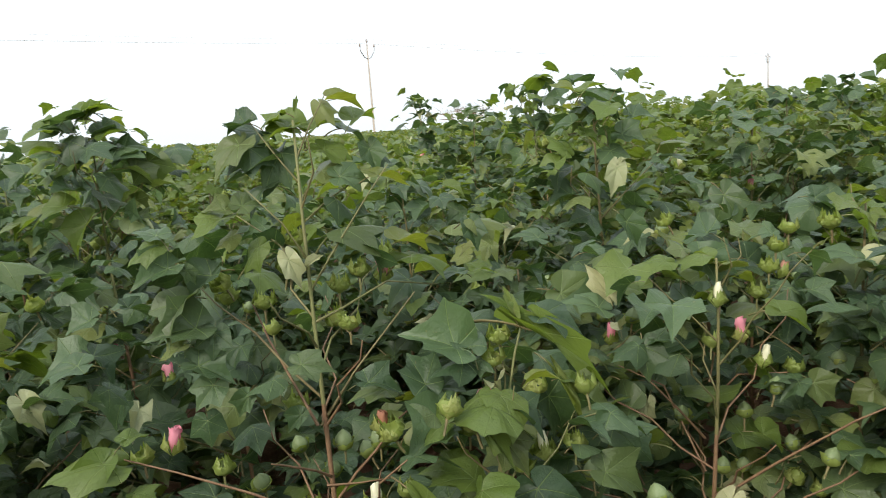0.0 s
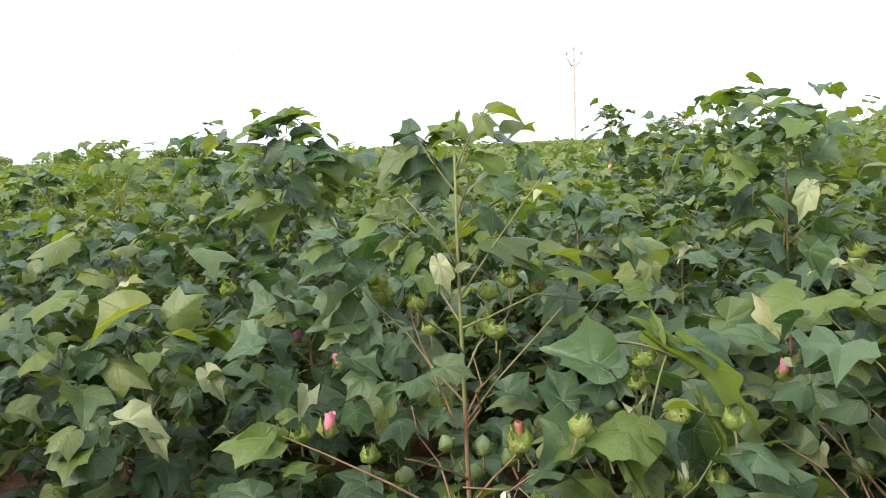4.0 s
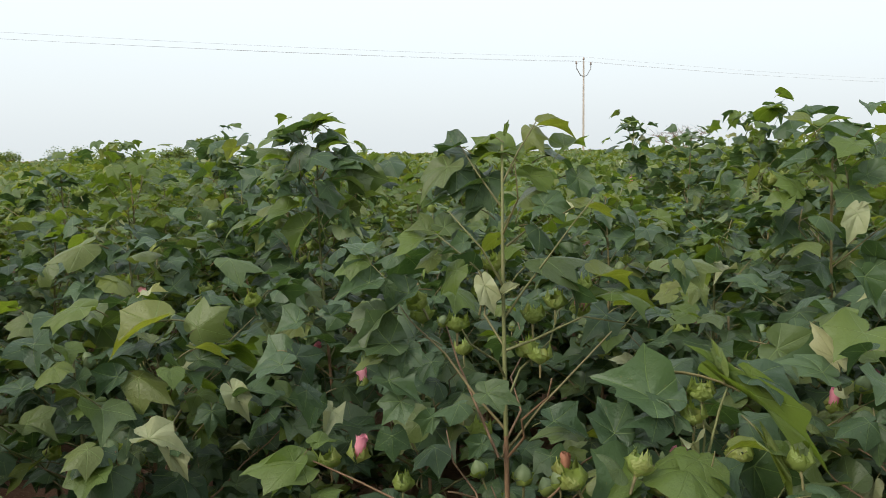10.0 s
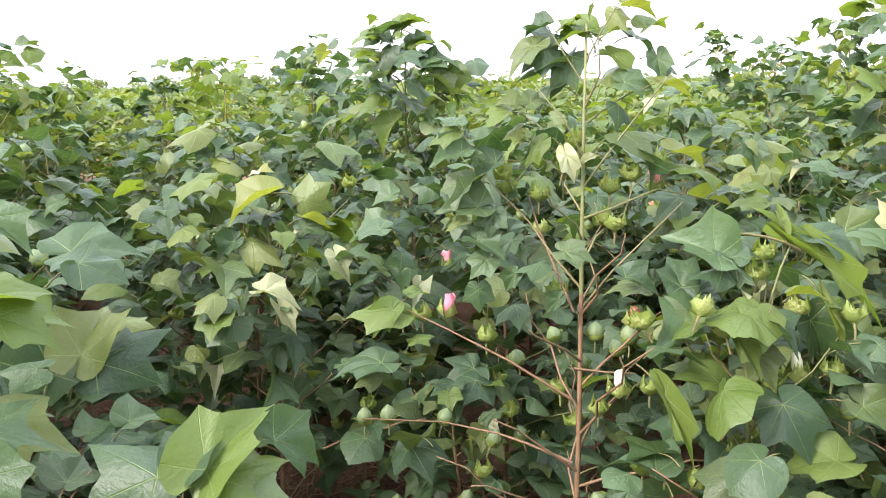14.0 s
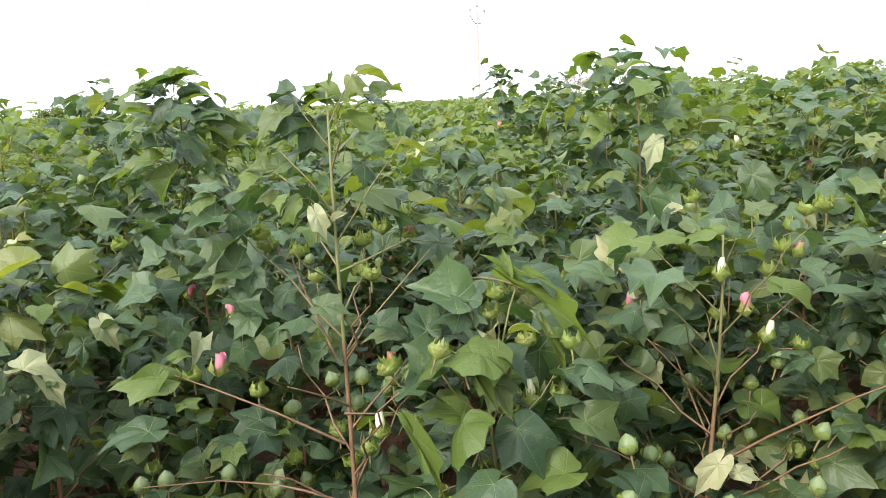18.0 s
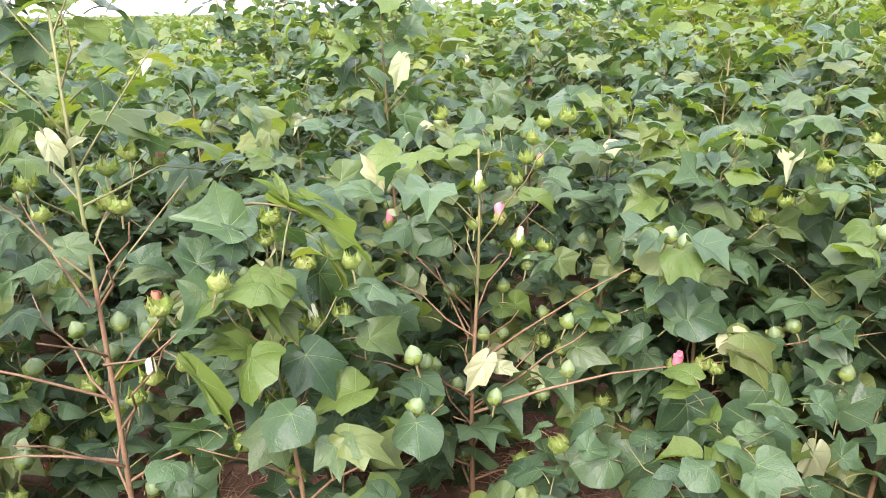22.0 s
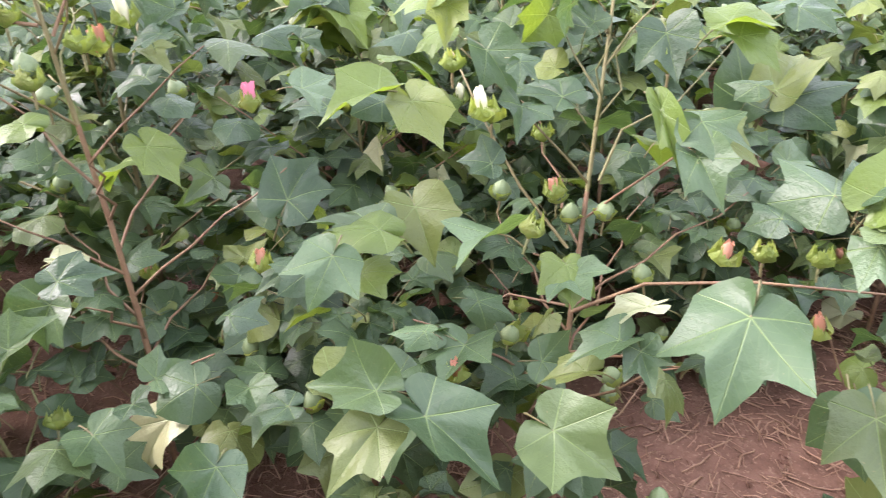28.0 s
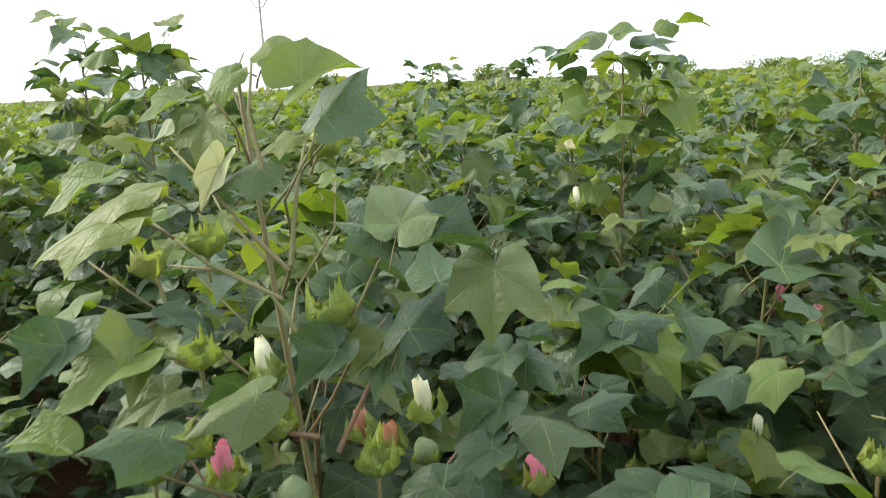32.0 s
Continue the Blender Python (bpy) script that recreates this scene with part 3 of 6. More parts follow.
# dry stalks and bits of straw on the soil, clods, and a few blades of grass
rng = random.Random(5)
s = Soup()
for i in range(8500):
    x, y = rng.uniform(-1.9, 1.6), rng.uniform(-1.0, 1.9)
    a, ln = rng.uniform(0, 6.28), rng.uniform(0.02, 0.10)
    z = ground_height(x, y) + 0.003
    b = rng.uniform(-0.5, 0.5)
    pts = [(x, y, z), (x + math.cos(a) * ln / 2, y + math.sin(a) * ln / 2, z + rng.uniform(0, 0.012)), (x + math.cos(a + b) * ln, y + math.sin(a + b) * ln, z + rng.uniform(-0.002, 0.01))]
    v, f = tube(pts, rng.uniform(0.0008, 0.0026), 3)
    s.add(v, f)
tagged(new("straw_litter", s.mesh("straw_litter", M_STRAW)), "dry brown straw and stalk bits strewn on red soil", "straw", "", "stuff")
s = Soup()
for i in range(700):
    x, y = rng.uniform(-1.9, 1.6), rng.uniform(-1.0, 1.9)
    r = rng.uniform(0.004, 0.02) * rng.uniform(0.5, 1)
    v, f = lathe([(0.0001, -r * 0.5), (r * 0.9, -r * 0.2), (r, r * 0.2), (r * 0.6, r * 0.6), (0.0001, r * 0.75)], 6, 0.2, 2, 0.4, rng)
    v = v * np.array([rng.uniform(0.7, 1.3), rng.uniform(0.7, 1.3), 1]) + np.array([x, y, ground_height(x, y)])
    s.add(v, f)
tagged(new("soil_clods", s.mesh("soil_clods", M_SOIL, smooth=False)), "small reddish clods of soil lying loose", "soil clods", "", "stuff")

# ---------------------------------------------------------------- the plants near the path
def clear(x, y, z):
    """The air the camera moves through."""
    dx, dy = x - 0.25, y + 0.3
    return (dx / 0.62) ** 2 + (dy / 0.62) ** 2 < 1 and z > 0.45


def thin(x, y, z):
    """As clear, and thinner where stems show through on the near side."""
    near = math.hypot(x - 0.3, y + 0.2)
    if clear(x, y, z) or (near < 1.25 and z > 0.45 and noise.noise((x * 9, y * 9, z * 9)) > -0.1):
        return True
    if z > 1.16 and -0.3 < x < 0.35 and 0.9 < y < 1.5:
        return True
    return z > 0.4 and (abs(x - 0.06) < 0.14 and 0.7 < y < 1.26 or abs(y + 0.51) < 0.12 and -0.85 < x < -0.3 or abs(x - 0.80) < 0.12 and 1.0 < y < 1.5)


def shady(x, y, z):
    """As clear, and sparse low down, where the crop shades itself."""
    return clear(x, y, z) or (z < 0.62 and noise.noise((x * 7, y * 7, z * 7)) > -0.12)


plant_a = cotton_plant(0.06, 1.16, 1.31, 101, "tall cotton plant with a bare upper stem and pink flowers", thin, spread=0.34, lean=(-0.02, 0.12), dense=0.5, cap=110)
plant_b = cotton_plant(0.79, 1.50, 0.98, 102, "cotton plant with reddish branches and many green bolls", thin, spread=0.42, dense=0.8, cap=110)
plant_c = cotton_plant(0.37, 1.14, 0.86, 103, "low cotton plant with drooping leaves and white flowers", thin, spread=0.30, dense=0.5, cap=110)
plant_d = cotton_plant(-0.74, 2.02, 1.33, 104, "tall cotton plant rising over the crop behind", clear, spread=0.38)
plant_e = cotton_plant(0.66, 2.17, 1.31, 105, "cotton plant with one pale hanging leaf", clear, spread=0.42)
plant_g = cotton_plant(-0.46, 0.19, 1.08, 106, "cotton plant by bare soil with large broad leaves", thin, spread=0.36, lean=(-0.23, 0.18), dense=0.7, cap=110)
plant_k = cotton_plant(-0.75, -0.50, 1.34, 107, "tall cotton plant with white buds and pink flowers", thin, spread=0.36, young=0.30, lean=(-0.13, -0.04), dense=0.5, cap=110)
plant_j = cotton_plant(-0.72, 1.26, 0.92, 108, "low cotton plant in the shade of its row", shady, spread=0.40, dense=1.35, cap=110)
plant_m = cotton_plant(-1.68, 0.34, 1.36, 109, "tall cotton plant with a thin upright top", clear, spread=0.40, young=0.30, cap=110)
plant_n = cotton_plant(-1.22, 1.75, 1.05, 110, "bushy cotton plant with a pink flower", shady, spread=0.42, dense=1.35)
plant_p = cotton_plant(1.36, 1.52, 0.96, 111, "bushy cotton plant with broad leaves and a pink flower", clear, spread=0.46, cap=110)
plant_q = cotton_plant(1.25, 2.70, 1.24, 112, "tall cotton plant in the second row", clear, spread=0.44)
plant_r = cotton_plant(0.05, 2.35, 1.10, 113, "bushy cotton plant in the second row", clear, spread=0.44)
plant_s = cotton_plant(-1.18, 0.02, 0.92, 114, "low bushy cotton plant in the row", clear, spread=0.42, young=0.30, cap=110)
plant_t = cotton_plant(-1.42, 1.02, 1.06, 115, "low bushy cotton plant in the row", shady, spread=0.42, dense=1.35)
plant_u = cotton_plant(0.56, 3.75, 1.44, 116, "tall cotton plant standing out over the crop", clear, spread=0.40)
plant_v = cotton_plant(-0.10, 4.50, 1.43, 117, "tall cotton plant with a star of top leaves", clear, spread=0.38)
plant_w = cotton_plant(-0.42, -0.95, 0.92, 118, "cotton plant with broad pale sunlit leaves", clear, spread=0.34, young=0.30, dense=0.8, cap=110)
plant_x = cotton_plant(1.18, 1.0, 0.52, 119, "low cotton plant over bare soil", clear, spread=0.30)
plant_y = cotton_plant(-0.60, 2.80, 1.06, 120, "bushy cotton plant in the third row", clear, spread=0.44)
plant_z = cotton_plant(1.95, 1.95, 1.12, 121, "bushy cotton plant in the second row", clear, spread=0.44)
plant_aa = cotton_plant(-2.35, -0.95, 1.46, 122, "tall cotton plant standing out over the crop", clear, spread=0.38)
plant_bb = cotton_plant(-1.95, -0.75, 1.44, 123, "tall cotton plant standing out over the crop", clear, spread=0.36)
plant_cc = cotton_plant(-0.30, 1.72, 0.98, 124, "bushy cotton plant behind the tall one", shady, spread=0.42, dense=1.35)
plant_dd = cotton_plant(0.42, 1.72, 0.94, 125, "bushy cotton plant behind the low one", clear, spread=0.42)
plant_ee = cotton_plant(-1.08, 0.62, 0.88, 126, "low cotton plant in the shade of its row", shady, spread=0.40, dense=1.35)
plant_ff = cotton_plant(-0.78, 0.72, 0.42, 127, "small cotton plant low over bare soil", clear, spread=0.30)
plant_gg = cotton_plant(1.70, 1.25, 0.86, 128, "bushy cotton plant with broad leaves", clear, spread=0.42)
plant_hh = cotton_plant(-0.62, -0.12, 0.50, 129, "small cotton plant low over bare soil", clear, spread=0.34)
for n_, (x, y, z) in enumerate(((-0.12, 0.78, 0.34), (-0.98, -0.12, 0.40), (0.40, 0.80, 0.36), (0.78, 1.05, 0.40), (-0.66, -0.72, 0.48), (-0.30, 1.40, 0.50), (-0.86, -0.30, 0.52), (-0.96, 0.26, 0.50), (-0.95, 0.98, 0.58), (-1.25, 0.70, 0.60), (-0.90, 0.66, 0.46), (1.75, 1.65, 0.98), (2.2, 1.5, 1.0), (1.55, 2.1, 1.04), (-0.62, 1.5, 0.52), (-0.1, 1.78, 0.56), (-1.2, 1.9, 0.56), (0.85, 1.86, 0.56), (0.48, 1.42, 0.42), (-1.0, 2.05, 0.6))):
    cotton_plant(x, y, z, 140 + n_, "small leafy cotton plant low over the soil", clear, spread=0.30, cap=40, young=0.06, fruits=0.5)
plant_ii = cotton_plant(-1.05, 1.36, 0.90, 130, "bushy cotton plant in the second row", shady, spread=0.44, dense=1.35)
for n_, (x, y, z) in enumerate(((-1.90, 3.10, 1.37), (-2.30, 2.50, 1.24), (-1.10, 2.38, 1.30), (-1.48, 2.66, 1.28), (0.22, 4.25, 1.36), (1.55, 3.22, 1.31), (-2.06, 1.41, 1.33), (-4.0, 0.5, 1.40), (-4.4, 1.15, 1.40), (1.90, 3.45, 1.28))):
    cotton_plant(x, y, z, 160 + n_, "tall cotton plant standing out over the crop", clear, spread=0.38, cap=30, fruits=0.3)
# leaves, flowers and branches of the tall plant
fruit_at(plant_a, "pink", 0.141, 1.418, 0.993, 10, 12)
fruit_at(plant_a, "pink", -0.223, 1.200, 0.749, -8, -12)
fruit_at(plant_a, "cream", 0.151, 1.120, 0.673, 0, 0)
fruit_at(plant_a, "boll", -0.095, 1.277, 0.637, 12, -15)
fruit_at(plant_a, "boll", -0.259, 1.249, 0.480, 12, -15)
fruit_at(plant_a, "boll", -0.167, 1.300, 0.433, 12, -15)
fruit_at(plant_a, "boll", -0.107, 1.342, 0.431, 12, -15)
fruit_at(plant_a, "boll", 0.056, 1.110, 0.357, 12, -15)
fruit_at(plant_a, "boll", -0.377, 1.232, 0.250, 12, -15)
fruit_at(plant_a, "boll", -0.200, 1.232, 0.311, 12, -15)
fruit_at(plant_a, "boll", -0.138, 1.233, 0.463, 12, -15)
fruit_at(plant_a, "bud", 0.082, 1.291, 1.005, 0, 0)
fruit_at(plant_a, "bud", 0.119, 1.304, 1.029, 0, 0)
fruit_at(plant_a, "bud", -0.049, 1.263, 0.988, 0, 0)
fruit_at(plant_a, "bud", -0.001, 1.232, 0.808, 0, 0)
fruit_at(plant_a, "bud", -0.111, 1.254, 1.002, 0, 0)
fruit_at(plant_a, "bud", -0.128, 1.187, 0.713, 0, 0)
fruit_at(plant_a, "bud", -0.260, 1.170, 0.746, 0, 0)
fruit_at(plant_a, "bud", -0.302, 1.161, 0.743, 0, 0)
fruit_at(plant_a, "bud", 0.097, 1.279, 0.937, 0, 0)
fruit_at(plant_a, "bud", 0.159, 1.317, 1.057, 0, 0)
fruit_at(plant_a, "bud", 0.185, 1.231, 0.638, 0, 0)
fruit_at(plant_a, "bud", 0.095, 1.204, 0.592, 0, 0)
fruit_at(plant_a, "boll", 0.073, 1.249, 0.723, 0, 0)
fruit_at(plant_a, "boll", -0.377, 1.118, 0.516, 0, 0)
fruit_at(plant_a, "boll", -0.326, 1.130, 0.525, 0, 0)
fruit_at(plant_a, "boll", 0.136, 1.261, 0.720, 0, 0)
bough(plant_a, (0.033, 1.266, 0.952), (0.086, 1.281, 0.974), (0.162, 1.334, 1.008), (0.250, 1.398, 0.983), r=0.003, green=True)
bough(plant_a, (0.031, 1.305, 1.133), (0.072, 1.320, 1.167), (0.120, 1.336, 1.196), r=0.0025, green=True)
bough(plant_a, (0.026, 1.287, 1.053), (-0.037, 1.287, 1.111), (-0.104, 1.286, 1.163), r=0.0025, green=True)
bough(plant_a, (0.047, 1.195, 0.614), (-0.068, 1.139, 0.699), (-0.183, 1.118, 0.751), (-0.289, 1.088, 0.801), r=0.0032)
bough(plant_a, (0.041, 1.229, 0.776), (0.102, 1.260, 0.862), (0.215, 1.309, 0.991), r=0.003, green=True)
bough(plant_a, (0.045, 1.208, 0.673), (0.101, 1.218, 0.671), (0.157, 1.229, 0.673), r=0.0026)
bough(plant_a, (0.056, 1.171, 0.496), (-0.034, 1.160, 0.523), (-0.090, 1.152, 0.536), (-0.202, 1.133, 0.547), (-0.370, 1.098, 0.537), r=0.0032)
bough(plant_a, (0.044, 1.197, 0.789), (-0.044, 1.255, 0.927), (-0.078, 1.282, 0.993), r=0.003)
# leaves and flowers of the low plant with white flowers
fruit_at(plant_c, "cream", 0.429, 1.178, 0.725, 0, 8)
fruit_at(plant_c, "bud", 0.364, 1.206, 0.921, 0, 0)
fruit_at(plant_c, "bud", 0.353, 1.196, 0.886, 0, 0)
fruit_at(plant_c, "bud", 0.420, 1.198, 0.833, 0, 0)
fruit_at(plant_c, "bud", 0.332, 1.128, 0.594, 0, 0)
fruit_at(plant_c, "bud", 0.202, 1.094, 0.548, 0, 0)
fruit_at(plant_c, "bud", 0.238, 1.101, 0.551, 0, 0)
fruit_at(plant_c, "bud", 0.479, 1.188, 0.736, 0, 0)
fruit_at(plant_c, "bud", 0.306, 1.164, 0.780, 0, 0)
fruit_at(plant_c, "pink", 0.333, 1.225, 0.786, 0, 0)
fruit_at(plant_c, "wilt", 0.380, 1.194, 0.603, 0, 0)
fruit_at(plant_c, "wilt", 0.159, 1.190, 0.780, 0, 0)
bough(plant_c, (0.342, 1.140, 0.659), (0.365, 1.174, 0.792), (0.389, 1.203, 0.904), (0.405, 1.217, 0.955), r=0.0035, green=True)
bough(plant_c, (0.300, 1.113, 0.569), (0.373, 1.162, 0.730), (0.397, 1.186, 0.822), (0.436, 1.200, 0.851), r=0.003, green=True)
bough(plant_c, (0.365, 1.174, 0.792), (0.370, 1.190, 0.864), (0.362, 1.202, 0.926), r=0.0025, green=True)
# leaves and bolls of the plant with reddish branches
leaf_at(plant_b, 0.497, 1.627, 0.898, 0.093, 86, 28, 55, pick=4)
leaf_at(plant_b, 0.848, 1.511, 0.441, 0.052, 77, -9, 17, "pale", 0)
leaf_at(plant_b, 0.883, 1.625, 0.551, 0.089, 81, 8, 21, "young", 12)
leaf_at(plant_b, 1.023, 1.671, 0.640, 0.069, 84, 23, 4, pick=13)
leaf_at(plant_b, 1.095, 1.664, 0.545, 0.097, 87, 34, 7, pick=6)
leaf_at(plant_b, 0.674, 1.605, 0.642, 0.057, -149, 74, -1, "pale", 8)
leaf_at(plant_b, 1.183, 1.765, 0.931, 0.101, -103, 9, -16, pick=7)
leaf_at(plant_b, 1.090, 1.772, 1.040, 0.067, -110, 37, -38, pick=5)
leaf_at(plant_b, 1.097, 1.776, 1.056, 0.060, 85, 26, 43, pick=4)
leaf_at(plant_b, 0.733, 1.725, 0.760, 0.067, 92, 46, 42, pick=6)
leaf_at(plant_b, 1.122, 1.706, 0.712, 0.064, -112, 41, -21, pick=0)
leaf_at(plant_b, 1.162, 1.725, 0.763, 0.089, 87, 32, 57, pick=6)
leaf_at(plant_b, 0.707, 1.688, 0.519, 0.060, -115, 49, -49, pick=12)
leaf_at(plant_b, 0.916, 1.712, 0.440, 0.085, 92, 46, 57, pick=8)
leaf_at(plant_b, 0.620, 1.578, 0.326, 0.063, 85, 24, 19, pick=2)
leaf_at(plant_b, 1.214, 1.654, 0.392, 0.055, 97, 56, 44, pick=6)
leaf_at(plant_b, 0.763, 1.726, 0.642, 0.060, -84, -54, -18, pick=8)
leaf_at(plant_b, 1.028, 1.726, 0.408, 0.077, -114, 47, -27, pick=12)
leaf_at(plant_b, 1.112, 1.735, 0.376, 0.086, 98, 57, 55, pick=2)
leaf_at(plant_b, 0.579, 1.594, 0.391, 0.063, -126, 63, -43, pick=6)
leaf_at(plant_b, 0.778, 1.768, 0.822, 0.060, -91, -38, -54, pick=10)
leaf_at(plant_b, 0.960, 1.823, 0.911, 0.076, 84, 20, 38, pick=10)
leaf_at(plant_b, 0.652, 1.725, 0.640, 0.077, -110, 35, -7, pick=8)
fruit_at(plant_b, "boll", 0.748, 1.615, 0.601, -10, 10)
fruit_at(plant_b, "boll", 0.699, 1.542, 0.427, -10, 10)
fruit_at(plant_b, "boll", 0.959, 1.316, 0.505, -10, 10)
fruit_at(plant_b, "boll", 0.918, 1.525, 0.686, -10, 10)
fruit_at(plant_b, "boll", 0.605, 1.130, 0.663, -10, 10)
fruit_at(plant_b, "cream", 0.794, 1.484, 0.890, 0, -6)
fruit_at(plant_b, "pink", 0.857, 1.530, 0.801, 10, 0)
fruit_at(plant_b, "pink", 0.612, 1.729, 0.748, 10, 0)
fruit_at(plant_b, "boll", 0.825, 1.574, 0.488, 15, 10)
fruit_at(plant_b, "boll", 0.747, 1.535, 0.379, 15, 10)
fruit_at(plant_b, "boll", 0.844, 1.542, 0.327, 15, 10)
fruit_at(plant_b, "boll", 0.884, 1.610, 0.600, 15, 10)
fruit_at(plant_b, "boll", 0.965, 1.564, 0.320, 15, 10)
fruit_at(plant_b, "bud", 0.959, 1.631, 0.966, 0, 0)
fruit_at(plant_b, "bud", 0.940, 1.618, 0.924, 0, 0)
fruit_at(plant_b, "bud", 0.909, 1.601, 0.875, 0, 0)
fruit_at(plant_b, "bud", 0.990, 1.644, 1.002, 0, 0)
fruit_at(plant_b, "bud", 0.977, 1.578, 0.711, 0, 0)
fruit_at(plant_b, "bud", 1.014, 1.529, 0.454, 0, 0)
bough(plant_b, (0.797, 1.610, 0.555), (0.732, 1.564, 0.642), (0.633, 1.519, 0.762), r=0.0035)
bough(plant_b, (0.807, 1.626, 0.621), (0.884, 1.654, 0.683), (0.931, 1.585, 0.707), (1.002, 1.579, 0.711), r=0.0032)
bough(plant_b, (0.788, 1.568, 0.496), (0.716, 1.636, 0.671), (0.622, 1.664, 0.713), r=0.003)
bough(plant_b, (0.793, 1.577, 0.411), (0.914, 1.522, 0.528), (1.056, 1.470, 0.642), (1.123, 1.395, 0.717), r=0.004)
bough(plant_b, (0.769, 1.406, 0.385), (0.901, 1.310, 0.481), (1.049, 1.297, 0.512), (1.185, 1.281, 0.526), (1.301, 1.265, 0.533), r=0.004)
bough(plant_b, (0.783, 1.558, 0.332), (0.697, 1.560, 0.415), (0.625, 1.562, 0.490), r=0.003)
bough(plant_b, (0.817, 1.639, 0.673), (0.838, 1.660, 0.751), (0.827, 1.579, 0.868), r=0.0028)
# leaves of the plant beyond the reddish one
leaf_at(plant_p, 1.221, 1.304, 0.615, 0.088, 33, -71, 26, pick=1)
leaf_at(plant_p, 1.210, 1.251, 0.446, 0.096, 167, 71, 14, pick=13)
leaf_at(plant_p, 1.546, 1.203, 0.459, 0.065, -146, 70, -7, pick=0)
leaf_at(plant_p, 1.477, 1.176, 0.342, 0.085, -130, 67, -25, "pale", 6)
leaf_at(plant_p, 1.351, 1.205, 0.370, 0.084, -102, 48, -25, pick=3)
leaf_at(plant_p, 1.734, 1.510, 0.675, 0.100, 113, 37, 37, pick=0)
leaf_at(plant_p, 1.320, 1.268, 0.551, 0.115, 103, 13, 3, "pale", 13)
leaf_at(plant_p, 1.012, 1.239, 0.315, 0.056, 63, -61, 19, pick=12)
leaf_at(plant_p, 1.110, 1.227, 0.325, 0.089, -87, 19, -2, pick=10)
leaf_at(plant_p, 1.196, 1.556, 0.723, 0.071, 96, -8, 2, pick=2)
leaf_at(plant_p, 1.206, 1.622, 0.769, 0.097, 96, -8, 32, pick=7)
leaf_at(plant_p, 1.657, 1.520, 0.505, 0.101, 95, -12, 43, pick=0)
leaf_at(plant_p, 1.362, 1.364, 0.538, 0.110, 98, -2, 2, pick=8)
leaf_at(plant_p, 1.334, 1.689, 0.872, 0.120, 92, -21, 1, "young", 4)
leaf_at(plant_p, 1.155, 1.631, 0.935, 0.091, 90, -24, 12, "pale", 12)
leaf_at(plant_p, 1.510, 1.997, 0.922, 0.135, 101, 6, 2, "young", 4)
leaf_at(plant_p, 1.685, 1.863, 0.919, 0.106, -72, -26, -22, pick=6)
leaf_at(plant_p, 0.948, 1.234, 0.269, 0.040, -67, -37, -3, pick=6)
leaf_at(plant_p, 1.410, 1.217, 0.437, 0.085, -77, -14, -29, pick=4)
leaf_at(plant_p, 1.376, 1.234, 0.473, 0.079, 136, 62, 53, pick=12)
leaf_at(plant_p, 1.599, 1.214, 0.517, 0.050, 86, -35, -7, pick=4)
leaf_at(plant_p, 1.428, 1.184, 0.343, 0.056, 92, -20, 13, "young", 6)
fruit_at(plant_p, "pink", 1.192, 1.287, 0.517, 20, -10)
fruit_at(plant_p, "bud", 1.250, 1.274, 0.517, 0, 0)
fruit_at(plant_p, "bud", 1.276, 1.267, 0.508, 0, 0)
fruit_at(plant_p, "bud", 1.562, 1.163, 0.321, 0, 0)
fruit_at(plant_b, "boll", 0.907, 1.337, 0.447, 10, 10)
fruit_at(plant_b, "boll", 0.803, 1.349, 0.435, 10, 10)
fruit_at(plant_b, "boll", 0.828, 1.288, 0.257, 10, 10)
# the pale hanging leaf and its plant
leaf_at(plant_e, 0.771, 2.189, 1.059, 0.078, 77, -8, 3, "young", 2)
leaf_at(plant_e, 0.574, 2.166, 1.127, 0.058, 96, 53, 66, "young", 6)
leaf_at(plant_e, 0.541, 2.162, 1.136, 0.056, -110, 36, -47, pick=5)
leaf_at(plant_e, 0.525, 2.213, 1.385, 0.040, -97, -18, -6, pick=3)
leaf_at(plant_e, 0.617, 2.230, 1.381, 0.064, 79, -1, 13, pick=10)
leaf_at(plant_e, 0.658, 2.233, 1.358, 0.102, 79, 1, 1, pick=0)
leaf_at(plant_e, 0.592, 2.223, 1.374, 0.040, -91, -38, -11, pick=4)
leaf_at(plant_e, 0.690, 2.158, 0.989, 0.051, 72, -30, 49, pick=8)
leaf_at(plant_e, 0.449, 2.105, 0.958, 0.050, 92, 46, 57, pick=6)
leaf_at(plant_e, 0.274, 2.070, 0.949, 0.055, 78, -5, 10, pick=1)
leaf_at(plant_e, 0.232, 2.074, 1.006, 0.075, 76, -13, 4, pick=7)
leaf_at(plant_e, 0.157, 2.034, 0.888, 0.101, 77, -8, -23, "young", 9)
fruit_at(plant_q, "pink", 1.227, 2.641, 0.990, 10, 0)
# broad leaves over the bare soil
leaf_at(plant_g, -0.432, -0.127, 0.474, 0.103, -155, -11, -45, pick=12)
leaf_at(plant_g, -0.446, -0.129, 0.411, 0.114, 169, 44, -22, pick=2)
leaf_at(plant_g, -0.359, -0.053, 0.451, 0.097, 49, 44, 12, "folded", 0)
leaf_at(plant_g, -0.169, 0.531, 0.427, 0.105, 96, 60, 39, pick=0)
leaf_at(plant_g, -0.125, 0.555, 0.625, 0.103, 122, 64, 12, "folded", 0)
leaf_at(plant_g, -0.119, 0.555, 0.614, 0.072, 47, 14, 14, pick=10)
leaf_at(plant_g, -0.443, 0.162, 0.338, 0.066, 38, -5, 11, pick=0)
